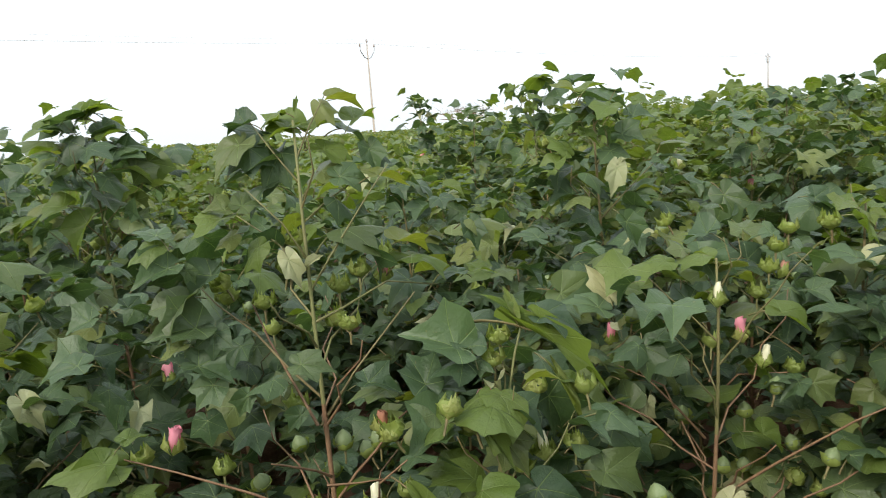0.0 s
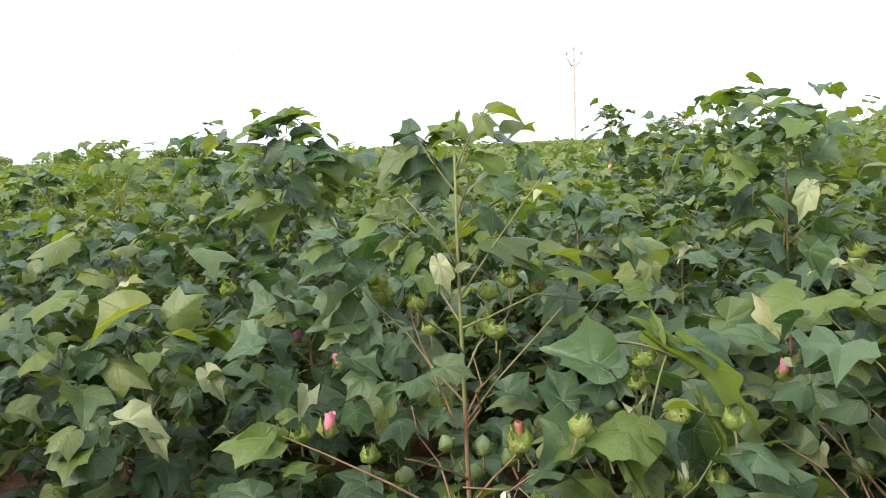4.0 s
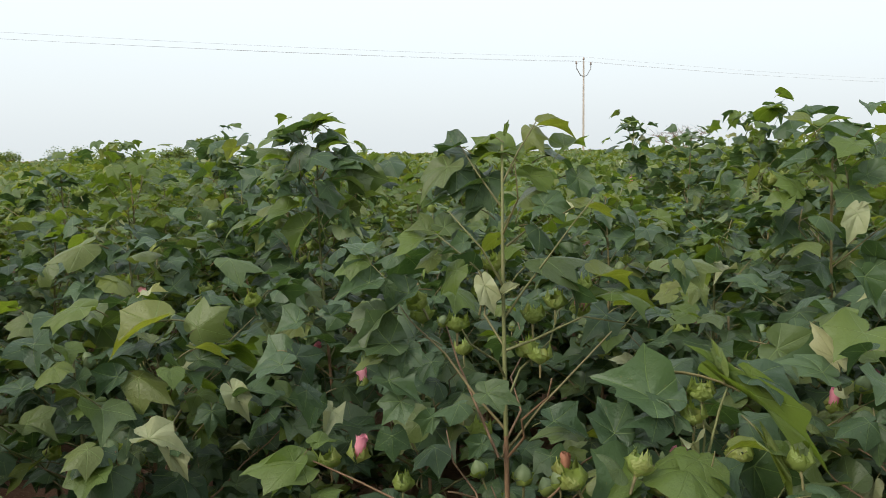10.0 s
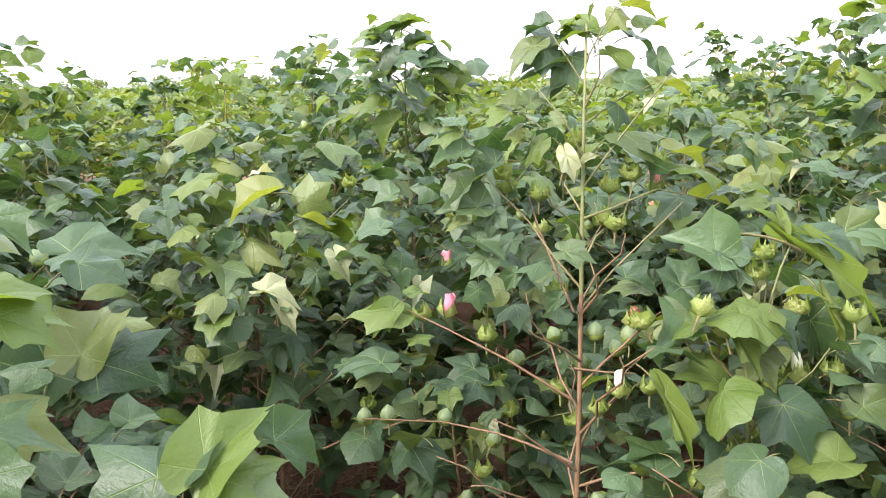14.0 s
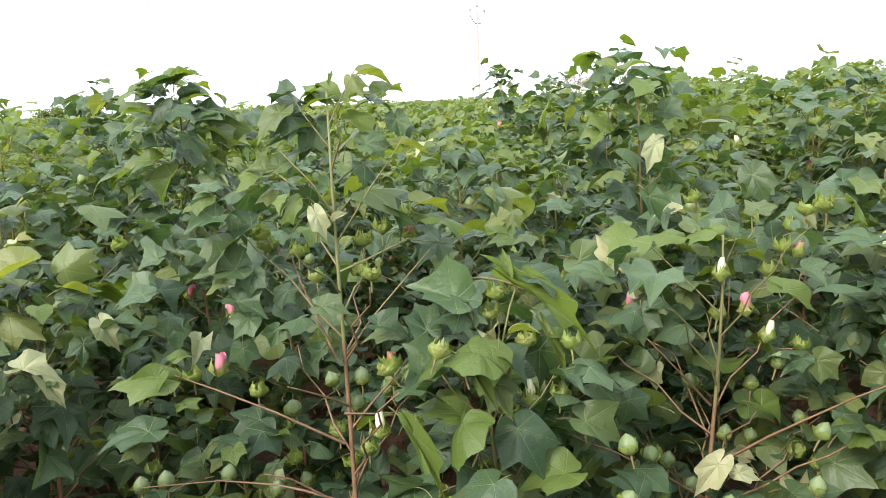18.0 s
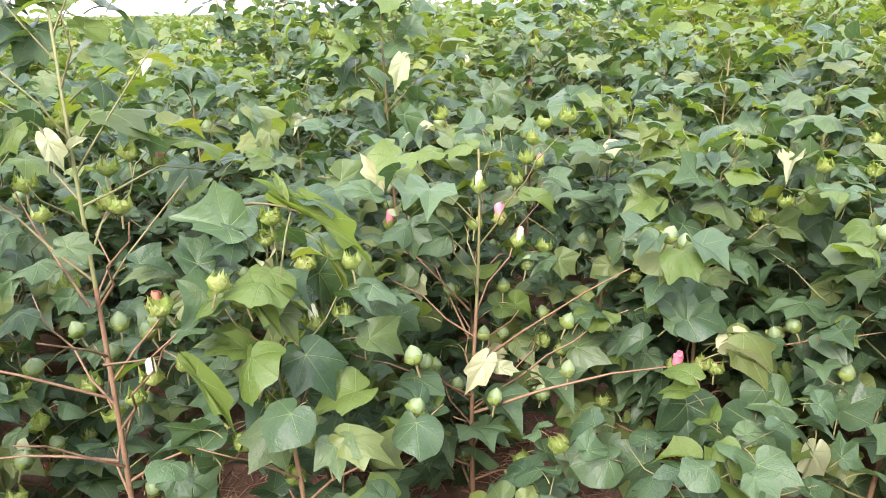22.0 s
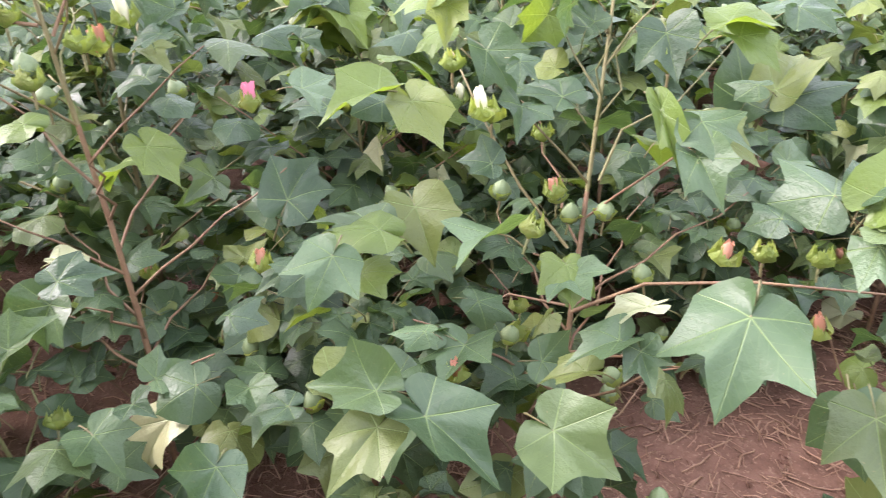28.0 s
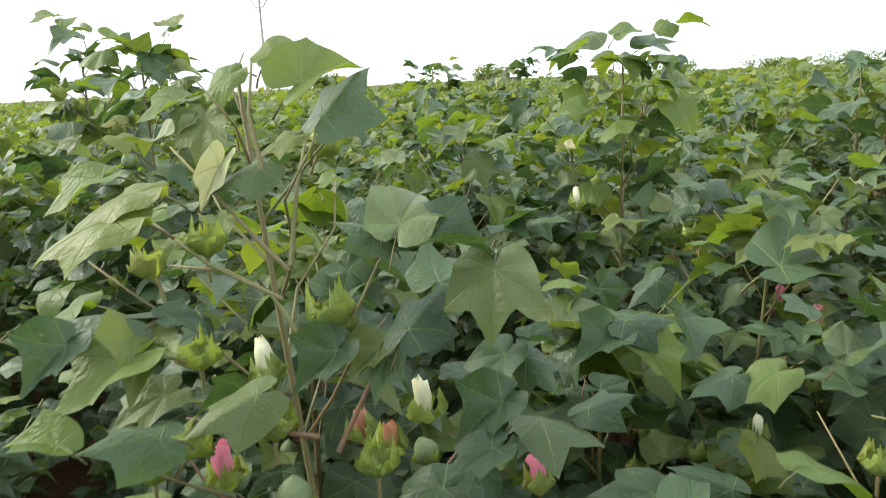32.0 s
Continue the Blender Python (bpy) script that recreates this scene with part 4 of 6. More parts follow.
leaf_at(plant_g, -0.645, -0.013, 0.408, 0.068, -143, 8, -40, pick=6)
leaf_at(plant_g, -0.185, 0.553, 0.423, 0.067, 132, 61, -18, pick=3)
leaf_at(plant_g, -0.573, -0.461, 0.409, 0.127, 170, 43, -24, "pale", 0)
leaf_at(plant_g, -0.506, -0.412, 0.358, 0.054, 166, 46, -13, pick=10)
leaf_at(plant_g, -0.570, -0.016, 0.478, 0.050, -165, 7, -8, pick=4)
leaf_at(plant_g, -0.533, 0.085, 0.778, 0.054, -153, -16, -39, pick=2)
leaf_at(plant_g, -0.706, 0.059, 0.668, 0.052, 92, 62, 32, pick=12)
leaf_at(plant_g, -0.509, 0.182, 0.489, 0.047, 176, 38, 8, pick=0)
leaf_at(plant_g, -0.406, 0.120, 0.479, 0.069, 23, 7, 43, pick=2)
leaf_at(plant_g, -0.494, 0.112, 0.941, 0.040, 39, 34, 22, pick=8)
leaf_at(plant_g, -0.556, 0.383, 0.704, 0.053, 180, 32, -31, pick=6)
leaf_at(plant_g, -0.494, 0.464, 0.640, 0.048, -145, -29, -2, pick=6)
fruit_at(plant_g, "wilt", -0.264, 0.320, 0.688, 0, 10)
fruit_at(plant_g, "wilt", -0.414, -0.022, 0.477, 0, 10)
fruit_at(plant_g, "wilt", -0.620, -0.281, 0.623, 0, 10)
fruit_at(plant_g, "cream", -0.490, 0.055, 0.868, 0, 10)
fruit_at(plant_g, "wilt", -0.549, 0.207, 0.694, 0, 10)
fruit_at(plant_g, "wilt", -0.196, 0.455, 0.572, 0, 10)
fruit_at(plant_g, "boll", -0.596, 0.235, 0.662, 5, 8)
fruit_at(plant_g, "boll", -0.575, 0.249, 0.633, 5, 8)
fruit_at(plant_g, "boll", -0.555, 0.308, 0.633, 5, 8)
fruit_at(plant_g, "boll", -0.548, 0.199, 0.551, 5, 8)
fruit_at(plant_g, "boll", -0.632, 0.143, 0.671, 5, 8)
fruit_at(plant_g, "boll", -0.486, 0.354, 0.533, 5, 8)
fruit_at(plant_g, "bud", -0.294, 0.536, 0.624, 0, 0)
fruit_at(plant_g, "bud", -0.327, 0.455, 0.634, 0, 0)
fruit_at(plant_g, "bud", -0.560, 0.096, 0.839, 0, 0)
fruit_at(plant_g, "bud", -0.501, 0.368, 0.901, 0, 0)
fruit_at(plant_g, "bud", -0.613, 0.053, 0.911, 0, 0)
bough(plant_g, (-0.523, 0.235, 0.478), (-0.447, 0.330, 0.555), (-0.282, 0.406, 0.628), (-0.160, 0.529, 0.645), r=0.004)
bough(plant_g, (-0.547, 0.235, 0.594), (-0.621, 0.176, 0.692), (-0.697, 0.133, 0.808), (-0.759, 0.106, 0.906), r=0.0032, green=True)
bough(plant_g, (-0.578, 0.307, 0.697), (-0.602, 0.360, 0.775), (-0.590, 0.461, 0.816), (-0.602, 0.573, 0.910), r=0.003, green=True)
bough(plant_g, (-0.507, 0.213, 0.506), (-0.549, 0.124, 0.526), (-0.555, 0.052, 0.493), r=0.003)
bough(plant_g, (-0.197, 0.455, 0.604), (-0.192, 0.492, 0.528), (-0.169, 0.531, 0.427), r=0.0022)
# leaves and buds of the tall plant with white buds
fruit_at(plant_k, "cream", -0.731, -0.555, 1.060, 8, 8)
fruit_at(plant_k, "cream", -0.733, -0.404, 0.999, 8, 8)
fruit_at(plant_k, "wilt", -0.811, -0.460, 0.948, 8, 8)
fruit_at(plant_k, "pink", -0.779, -0.608, 0.938, 8, 8)
fruit_at(plant_k, "pink", -0.835, -0.240, 0.824, 8, 8)
fruit_at(plant_k, "wilt", -0.732, -0.446, 0.967, 0, 5)
fruit_at(plant_k, "bud", -0.725, -0.492, 1.114, 0, 5, size=1.2)
fruit_at(plant_k, "bud", -0.752, -0.619, 1.082, 0, 0)
fruit_at(plant_k, "boll", -0.699, -0.546, 0.942, 0, 0)
fruit_at(plant_k, "boll", -0.800, -0.548, 0.877, 0, 0)
bough(plant_k, (-0.742, -0.529, 1.166), (-0.754, -0.553, 1.193), (-0.774, -0.587, 1.237), (-0.796, -0.625, 1.285), r=0.003, green=True)
bough(plant_k, (-0.742, -0.527, 1.171), (-0.756, -0.514, 1.244), (-0.762, -0.502, 1.285), r=0.003, green=True)
bough(plant_k, (-0.718, -0.513, 1.082), (-0.742, -0.548, 1.146), (-0.763, -0.601, 1.175), (-0.786, -0.648, 1.216), r=0.003, green=True)
bough(plant_k, (-0.716, -0.494, 1.096), (-0.718, -0.466, 1.137), (-0.722, -0.438, 1.188), r=0.0025, green=True)
bough(plant_k, (-0.695, -0.502, 0.998), (-0.699, -0.470, 1.054), (-0.700, -0.452, 1.079), r=0.003)
bough(plant_k, (-0.703, -0.518, 1.012), (-0.726, -0.591, 1.026), (-0.741, -0.637, 1.035), r=0.003)
bough(plant_k, (-0.738, -0.538, 1.140), (-0.758, -0.586, 1.169), (-0.774, -0.637, 1.176), r=0.0025, green=True)
bough(plant_k, (-0.764, -0.542, 1.245), (-0.782, -0.551, 1.313), (-0.791, -0.543, 1.360), r=0.003, green=True)
# leaves of the row beside it
leaf_at(plant_m, -1.051, -0.085, 0.950, 0.135, 21, 22, 1, pick=10)
leaf_at(plant_m, -1.105, 0.334, 0.990, 0.135, 13, -9, 21, pick=2)
leaf_at(plant_m, -1.039, 0.089, 0.874, 0.078, 18, 14, -1, pick=2)
leaf_at(plant_m, -0.968, 0.335, 0.863, 0.071, 12, -16, 32, pick=2)
leaf_at(plant_m, -0.910, 0.048, 0.731, 0.064, 15, -4, -2, pick=4)
leaf_at(plant_m, -0.869, 0.193, 0.724, 0.058, 19, 16, 22, pick=4)
leaf_at(plant_m, -1.060, -0.021, 0.835, 0.045, 24, 33, 11, pick=12)
leaf_at(plant_m, -1.272, 0.069, 0.940, 0.077, 34, 55, 31, pick=4)
leaf_at(plant_m, -1.001, 0.200, 0.842, 0.040, 22, 28, -6, "young", 8)
leaf_at(plant_m, -1.828, 0.423, 1.433, 0.077, 12, -15, 23, "young", 12)
leaf_at(plant_m, -1.848, 0.353, 1.436, 0.073, -167, 12, -17, pick=12)
leaf_at(plant_m, -1.804, 0.475, 1.395, 0.084, 14, -8, 9, pick=3)
leaf_at(plant_m, -1.777, 0.541, 1.356, 0.068, 174, 58, -5, pick=8)
leaf_at(plant_m, -1.821, 0.307, 1.268, 0.071, -169, 17, -56, "young", 8)
leaf_at(plant_m, -1.750, 0.479, 1.167, 0.044, 8, -30, 41, pick=7)
leaf_at(plant_m, -1.710, 0.522, 1.044, 0.080, 15, -2, 15, pick=10)
leaf_at(plant_m, -1.736, 0.455, 1.076, 0.055, -6, -58, 27, pick=6)
fruit_at(plant_m, "pink", -1.410, 0.592, 0.799, 5, 5)
fruit_at(plant_m, "cream", -1.593, 0.180, 1.037, 5, 5)
fruit_at(plant_m, "wilt", -1.502, 0.379, 0.894, 5, 5)
fruit_at(plant_m, "pink", -1.116, 0.436, 0.856, 5, 5)
fruit_at(plant_s, "cream", -0.983, 0.203, 0.740, 0, 0)
fruit_at(plant_m, "bud", -1.430, 0.377, 0.977, 0, 0)
# the pale leaves here carry the bright sheen of lit blades in their colour
leaf_at(plant_w, -0.331, -0.633, 0.973, 0.061, -166, -8, -10, pick=12)
leaf_at(plant_w, -0.331, -0.638, 0.970, 0.071, 20, 23, -2, pick=0)
leaf_at(plant_w, -0.351, -0.713, 0.986, 0.040, -150, -41, -11, pick=0)
leaf_at(plant_w, -0.344, -0.610, 0.960, 0.045, 7, -7, 1, pick=4)
leaf_at(plant_w, -0.306, -0.616, 0.922, 0.080, 16, 10, 13, pick=6)
leaf_at(plant_w, -0.313, -0.629, 0.930, 0.060, -161, -16, -16, "young", 10)
leaf_at(plant_w, -0.341, -0.726, 0.715, 0.111, 124, 62, -6, pick=9)
leaf_at(plant_w, -0.338, -0.717, 0.714, 0.060, 0, -20, -3, "pale", 2)
leaf_at(plant_w, -0.349, -0.637, 0.908, 0.068, 176, 27, -32, pick=13)
leaf_at(plant_w, -0.565, -0.576, 0.656, 0.079, 153, 51, -27, pick=6)
leaf_at(plant_w, -0.634, -0.559, 0.687, 0.060, 16, 9, 10, "pale", 6)
leaf_at(plant_w, -0.463, -0.645, 0.996, 0.064, -158, -21, -29, pick=4)
leaf_at(plant_w, -0.530, -0.713, 1.027, 0.099, -179, 22, 30, pick=2)
leaf_at(plant_w, -0.332, -0.665, 0.959, 0.040, 171, 41, -26, "pale", 6)
leaf_at(plant_w, -0.349, -0.750, 0.964, 0.040, -168, -3, 2, pick=6)
# leaves of the low plants beyond the bare soil
leaf_at(plant_j, -0.319, 1.335, 0.991, 0.051, -110, -1, -52, pick=0)
leaf_at(plant_j, -0.401, 1.302, 0.970, 0.052, -111, 9, -24, pick=4)
leaf_at(plant_j, -0.420, 1.284, 0.894, 0.079, -110, 2, -9, pick=4)
leaf_at(plant_j, -0.399, 1.293, 0.904, 0.066, 78, 45, 4, pick=2)
leaf_at(plant_j, -0.355, 1.297, 0.816, 0.067, -121, 55, -31, pick=4)
leaf_at(plant_j, -0.448, 1.260, 0.795, 0.073, -116, 39, -4, pick=8)
leaf_at(plant_j, -0.210, 1.353, 0.835, 0.042, -106, -27, 1, pick=0)
leaf_at(plant_j, -0.166, 1.360, 0.769, 0.057, -109, -10, -55, pick=12)
fruit_at(plant_j, "pink", -0.431, 1.653, 0.725, 10, 10)
fruit_at(plant_n, "pink", -1.176, 1.733, 0.884, 10, 10)
fruit_at(plant_d, "pink", -0.742, 2.106, 1.024, 10, 10)
leaf_at(plant_d, -0.739, 2.017, 1.385, 0.070, 64, -36, 11, "young", 3)
leaf_at(plant_d, -0.747, 2.015, 1.386, 0.066, -112, 17, -19, pick=10)
leaf_at(plant_d, -0.692, 2.032, 1.368, 0.053, 73, 24, 12, pick=5)
leaf_at(plant_d, -0.673, 2.024, 1.261, 0.094, 66, -25, 35, pick=4)
leaf_at(plant_d, -0.832, 1.979, 1.354, 0.051, -108, -17, -24, pick=7)
leaf_at(plant_d, -0.610, 2.045, 1.243, 0.088, 92, 71, 59, pick=6)
leaf_at(plant_d, -0.767, 1.990, 1.262, 0.059, -117, 44, -28, pick=4)
leaf_at(plant_d, -0.982, 1.897, 1.159, 0.050, -115, 32, -20, "young", 3)
leaf_at(plant_d, -0.949, 1.901, 1.101, 0.071, -111, 10, -8, "young", 10)
leaf_at(plant_d, -1.415, 1.718, 1.018, 0.086, -112, 13, -2, pick=7)
leaf_at(plant_d, -1.228, 1.788, 1.023, 0.040, -107, -22, -21, pick=6)
leaf_at(plant_d, -1.133, 1.817, 0.988, 0.062, -106, -27, -15, pick=10)
# more broad leaves by the bare soil and the tall plant with white buds
leaf_at(plant_g, -0.634, 0.508, 1.037, 0.091, 66, 20, 1, pick=0)
leaf_at(plant_g, -0.085, 0.608, 0.595, 0.042, -108, -33, -15, pick=4)
leaf_at(plant_g, -0.621, -0.181, 0.906, 0.066, 19, 21, 3, pick=3)
leaf_at(plant_w, -0.464, -0.775, 0.907, 0.045, -122, -64, -23, "pale", 10)
leaf_at(plant_w, -0.475, -0.725, 0.905, 0.061, 2, -23, 8, "pale", 4)
leaf_at(plant_w, -0.462, -0.660, 0.905, 0.040, 8, -8, 5, pick=2)
leaf_at(plant_w, -0.454, -0.603, 0.883, 0.040, 9, -7, 16, pick=7)
leaf_at(plant_w, -0.500, -0.743, 0.904, 0.040, -132, -60, -12, "young", 0)
leaf_at(plant_g, -0.605, -0.041, 0.939, 0.066, 12, 2, -6, "young", 4)
leaf_at(plant_m, -1.093, -0.002, 0.928, 0.103, 23, 30, 5, "young", 13)
leaf_at(plant_m, -1.100, -0.077, 0.909, 0.135, 10, -3, 3, pick=4)
leaf_at(plant_m, -1.297, 0.419, 0.976, 0.114, 11, -1, 9, pick=3)
leaf_at(plant_m, -0.996, 0.125, 0.879, 0.059, 15, 12, 9, "young", 10)
# leaves and flowers of the crop near the tall plant
fruit_at(plant_k, "bud", -0.730, -0.489, 1.103, 0, 0)
fruit_at(plant_k, "bud", -0.680, -0.543, 0.933, 0, 0)
fruit_at(plant_k, "bud", -0.781, -0.602, 1.184, 0, 0)
fruit_at(plant_k, "bud", -0.712, -0.558, 1.017, 0, 0)
fruit_at(plant_k, "bud", -0.724, -0.670, 0.987, 0, 0)
fruit_at(plant_k, "bud", -0.681, -0.468, 0.978, 0, 0)

# leaves of the tall plant
leaf_at(plant_a, 0.026, 1.269, 1.297, 0.067, -113, 11, -8, "young", pick=0, wide=0.68)
leaf_at(plant_a, 0.011, 1.268, 1.324, 0.051, -76, 11, -13, "young", pick=5, wide=0.68)
leaf_at(plant_a, 0.105, 1.308, 1.341, 0.059, 69, 2, 11, "young", pick=9, wide=0.68)
leaf_at(plant_a, 0.080, 1.297, 1.334, 0.046, 125, 47, 32, pick=0, wide=0.68)
leaf_at(plant_a, 0.039, 1.281, 1.333, 0.024, 30, -75, 36, "folded", pick=4)
leaf_at(plant_a, -0.051, 1.235, 1.275, 0.074, -137, 33, -30, pick=9, wide=0.68)
leaf_at(plant_a, -0.036, 1.239, 1.269, 0.059, 160, 50, 0, pick=0, wide=0.92)
leaf_at(plant_a, -0.038, 1.246, 1.309, 0.051, -76, 5, -15, pick=4, wide=0.68)
leaf_at(plant_a, 0.103, 1.352, 1.290, 0.078, 30, 10, 19, pick=9, wide=0.68)
leaf_at(plant_a, 0.147, 1.384, 1.253, 0.061, 40, 26, 35, pick=0, wide=0.68)
leaf_at(plant_a, 0.148, 1.352, 1.251, 0.054, 143, 57, 20, pick=4, wide=0.68)
leaf_at(plant_a, 0.105, 1.283, 1.208, 0.060, 68, -1, 41, pick=9, wide=0.68)
leaf_at(plant_a, 0.166, 1.307, 1.205, 0.073, 54, 10, 13, "young", pick=0, wide=0.68)
leaf_at(plant_a, -0.077, 1.205, 1.169, 0.040, -109, -16, -33, pick=4, wide=0.68)
leaf_at(plant_a, -0.051, 1.216, 1.174, 0.056, 25, -25, 22, pick=9, wide=0.68)
leaf_at(plant_a, -0.083, 1.200, 1.157, 0.066, -142, 13, -7, "young", pick=0, wide=0.68)
leaf_at(plant_a, -0.182, 1.156, 1.125, 0.056, -135, 11, -26, "young", pick=5, wide=0.68)
leaf_at(plant_a, -0.179, 1.160, 1.140, 0.060, -59, -21, -16, pick=9, wide=0.68)
leaf_at(plant_a, -0.128, 1.179, 1.133, 0.044, -114, 17, -21, pick=0, wide=0.68)
leaf_at(plant_a, -0.165, 1.155, 1.085, 0.066, -131, 8, -30, pick=4, wide=0.68)
leaf_at(plant_a, -0.139, 1.164, 1.080, 0.030, 81, 51, 44, pick=9, wide=0.68)
leaf_at(plant_a, -0.069, 1.200, 1.126, 0.036, -117, 29, -49, pick=0, wide=0.68)
leaf_at(plant_a, 0.024, 1.196, 1.082, 0.056, 116, 63, 42, "pale", pick=4, wide=0.92)
leaf_at(plant_a, 0.056, 1.217, 1.071, 0.028, 62, -34, 46, "pale", pick=9, wide=0.68)
leaf_at(plant_a, 0.102, 1.266, 1.119, 0.095, 50, -2, 15, pick=0, wide=0.68)
leaf_at(plant_a, 0.206, 1.370, 1.047, 0.100, 58, -1, 10, "young", pick=5, wide=0.68)
leaf_at(plant_a, 0.187, 1.378, 1.074, 0.078, 46, 1, 8, "young", pick=9, wide=0.68)
leaf_at(plant_a, 0.325, 1.490, 1.092, 0.072, 71, 11, 31, pick=0, wide=0.68)
leaf_at(plant_a, 0.315, 1.484, 1.082, 0.056, 148, 59, 19, pick=4, wide=0.68)
leaf_at(plant_a, 0.284, 1.456, 0.993, 0.056, -111, -0, -16, pick=9, wide=0.68)
leaf_at(plant_a, 0.322, 1.471, 0.996, 0.057, 70, 9, 16, "young", pick=0, wide=0.68)
leaf_at(plant_a, -0.129, 1.151, 0.985, 0.083, -124, -7, -38, pick=4, wide=0.68)
leaf_at(plant_a, -0.102, 1.159, 0.973, 0.047, 174, 54, -16, pick=9, wide=0.92)
leaf_at(plant_a, -0.151, 1.137, 0.958, 0.043, -114, 15, -16, "young", pick=0, wide=0.68)
leaf_at(plant_a, -0.128, 1.140, 0.924, 0.069, 91, 20, 37, pick=4, wide=0.68)
leaf_at(plant_a, -0.108, 1.142, 0.889, 0.048, -150, 34, -44, pick=9, wide=0.92)
leaf_at(plant_a, -0.119, 1.127, 0.834, 0.046, 148, 80, 7, pick=0, wide=0.92)
leaf_at(plant_a, -0.057, 1.156, 0.862, 0.040, -124, 53, -50, pick=4, wide=0.68)
leaf_at(plant_a, 0.040, 1.150, 0.915, 0.057, 90, 1, 33, pick=9, wide=0.68)
leaf_at(plant_a, -0.017, 1.176, 0.882, 0.056, -134, 6, -14, pick=0, wide=0.68)
leaf_at(plant_a, 0.022, 1.179, 0.817, 0.038, -119, 38, -42, pick=4, wide=0.68)
leaf_at(plant_a, 0.168, 1.188, 0.852, 0.067, -111, -5, -27, pick=9, wide=0.68)
leaf_at(plant_a, 0.176, 1.202, 0.851, 0.035, -68, -22, -23, pick=0, wide=0.68)
leaf_at(plant_a, -0.268, 1.072, 0.790, 0.098, -132, -17, -23, "young", pick=5, wide=0.68)
leaf_at(plant_a, -0.274, 1.069, 0.791, 0.067, -143, 38, -38, "young", pick=9, wide=0.68)
leaf_at(plant_a, -0.238, 1.089, 0.823, 0.049, 30, -1, 13, "young", pick=0, wide=0.68)
leaf_at(plant_a, -0.231, 1.076, 0.736, 0.042, 63, -29, 16, "young", pick=5, wide=0.68)
leaf_at(plant_a, -0.277, 1.029, 0.699, 0.097, -128, -3, -22, pick=9, wide=0.68)
leaf_at(plant_a, -0.290, 1.020, 0.676, 0.048, -155, 13, -26, pick=0, wide=0.68)
leaf_at(plant_a, -0.276, 1.218, 1.010, 0.052, 34, 18, 31, pick=4, wide=0.68)
leaf_at(plant_a, -0.355, 1.171, 0.924, 0.075, -112, 4, -29, pick=9, wide=0.68)
leaf_at(plant_a, -0.321, 1.196, 0.871, 0.046, 78, 44, 42, pick=0, wide=0.68)
# leaves of the low plant with white flowers
leaf_at(plant_c, 0.395, 1.190, 0.969, 0.069, -101, -47, -50, "folded", pick=0)
leaf_at(plant_c, 0.390, 1.189, 0.978, 0.053, -31, -58, -19, "folded", pick=4)
leaf_at(plant_c, 0.438, 1.205, 0.963, 0.074, 87, 10, 19, pick=9, wide=0.68)
leaf_at(plant_c, 0.433, 1.203, 0.961, 0.069, 98, 36, 40, "folded", pick=0)
leaf_at(plant_c, 0.418, 1.193, 0.941, 0.186, 92, 28, 35, "folded", pick=4, wide=0.6)
leaf_at(plant_c, 0.457, 1.194, 0.862, 0.097, 122, 56, 35, "folded", pick=9)
leaf_at(plant_c, 0.471, 1.198, 0.855, 0.040, 73, 22, 29, "young", pick=0, wide=0.68)
leaf_at(plant_c, 0.294, 1.164, 0.927, 0.098, -93, -29, -34, pick=4, wide=0.68)
leaf_at(plant_c, 0.316, 1.172, 0.925, 0.069, -26, -34, -12, pick=9, wide=0.68)
leaf_at(plant_c, 0.304, 1.164, 0.905, 0.070, -137, 0, -16, pick=0, wide=0.68)
leaf_at(plant_c, 0.241, 1.155, 0.870, 0.070, -45, -52, -25, pick=4, wide=0.68)
leaf_at(plant_c, 0.263, 1.161, 0.859, 0.067, 36, -19, 22, pick=9, wide=0.68)
leaf_at(plant_c, 0.328, 1.172, 0.901, 0.034, 117, 26, 29, pick=0, wide=0.68)
leaf_at(plant_c, 0.275, 1.115, 0.819, 0.094, -139, 9, -17, pick=4, wide=0.68)
leaf_at(plant_c, 0.362, 1.141, 0.777, 0.070, 124, 35, 21, pick=9, wide=0.68)
leaf_at(plant_c, 0.546, 1.210, 0.759, 0.071, 93, -6, 35, pick=0, wide=0.68)
leaf_at(plant_c, 0.510, 1.265, 0.778, 0.097, 45, 1, 27, pick=4, wide=0.68)
leaf_at(plant_c, 0.428, 1.232, 0.774, 0.064, -57, -6, -33, pick=9, wide=0.68)
leaf_at(plant_c, 0.434, 1.304, 0.854, 0.097, 38, -3, 17, pick=0, wide=0.68)
leaf_at(plant_c, 0.569, 1.485, 0.901, 0.091, -107, -25, -32, pick=4, wide=0.68)
leaf_at(plant_c, 0.629, 1.378, 0.846, 0.065, 177, 51, 11, pick=9, wide=0.92)
leaf_at(plant_c, 0.309, 1.374, 0.912, 0.082, 27, -12, 14, pick=0, wide=0.68)
leaf_at(plant_c, 0.411, 1.103, 0.709, 0.087, 138, 36, 29, pick=11, wide=0.92)
leaf_at(plant_c, 0.315, 1.087, 0.736, 0.079, -122, -25, -16, "young", pick=2, wide=0.68)
leaf_at(plant_c, 0.244, 1.017, 0.728, 0.126, 117, 51, 25, "folded", pick=7, wide=0.6)
leaf_at(plant_c, 0.535, 1.152, 0.810, 0.075, 80, 12, 28, pick=11, wide=0.68)
leaf_at(plant_c, 0.441, 1.216, 0.818, 0.096, 73, 60, 70, pick=2, wide=0.68)
leaf_at(plant_c, 0.223, 1.124, 0.815, 0.077, 72, -24, 23, pick=7, wide=0.68)
leaf_at(plant_c, 0.330, 1.108, 0.820, 0.096, 117, 44, 27, "folded", pick=11)
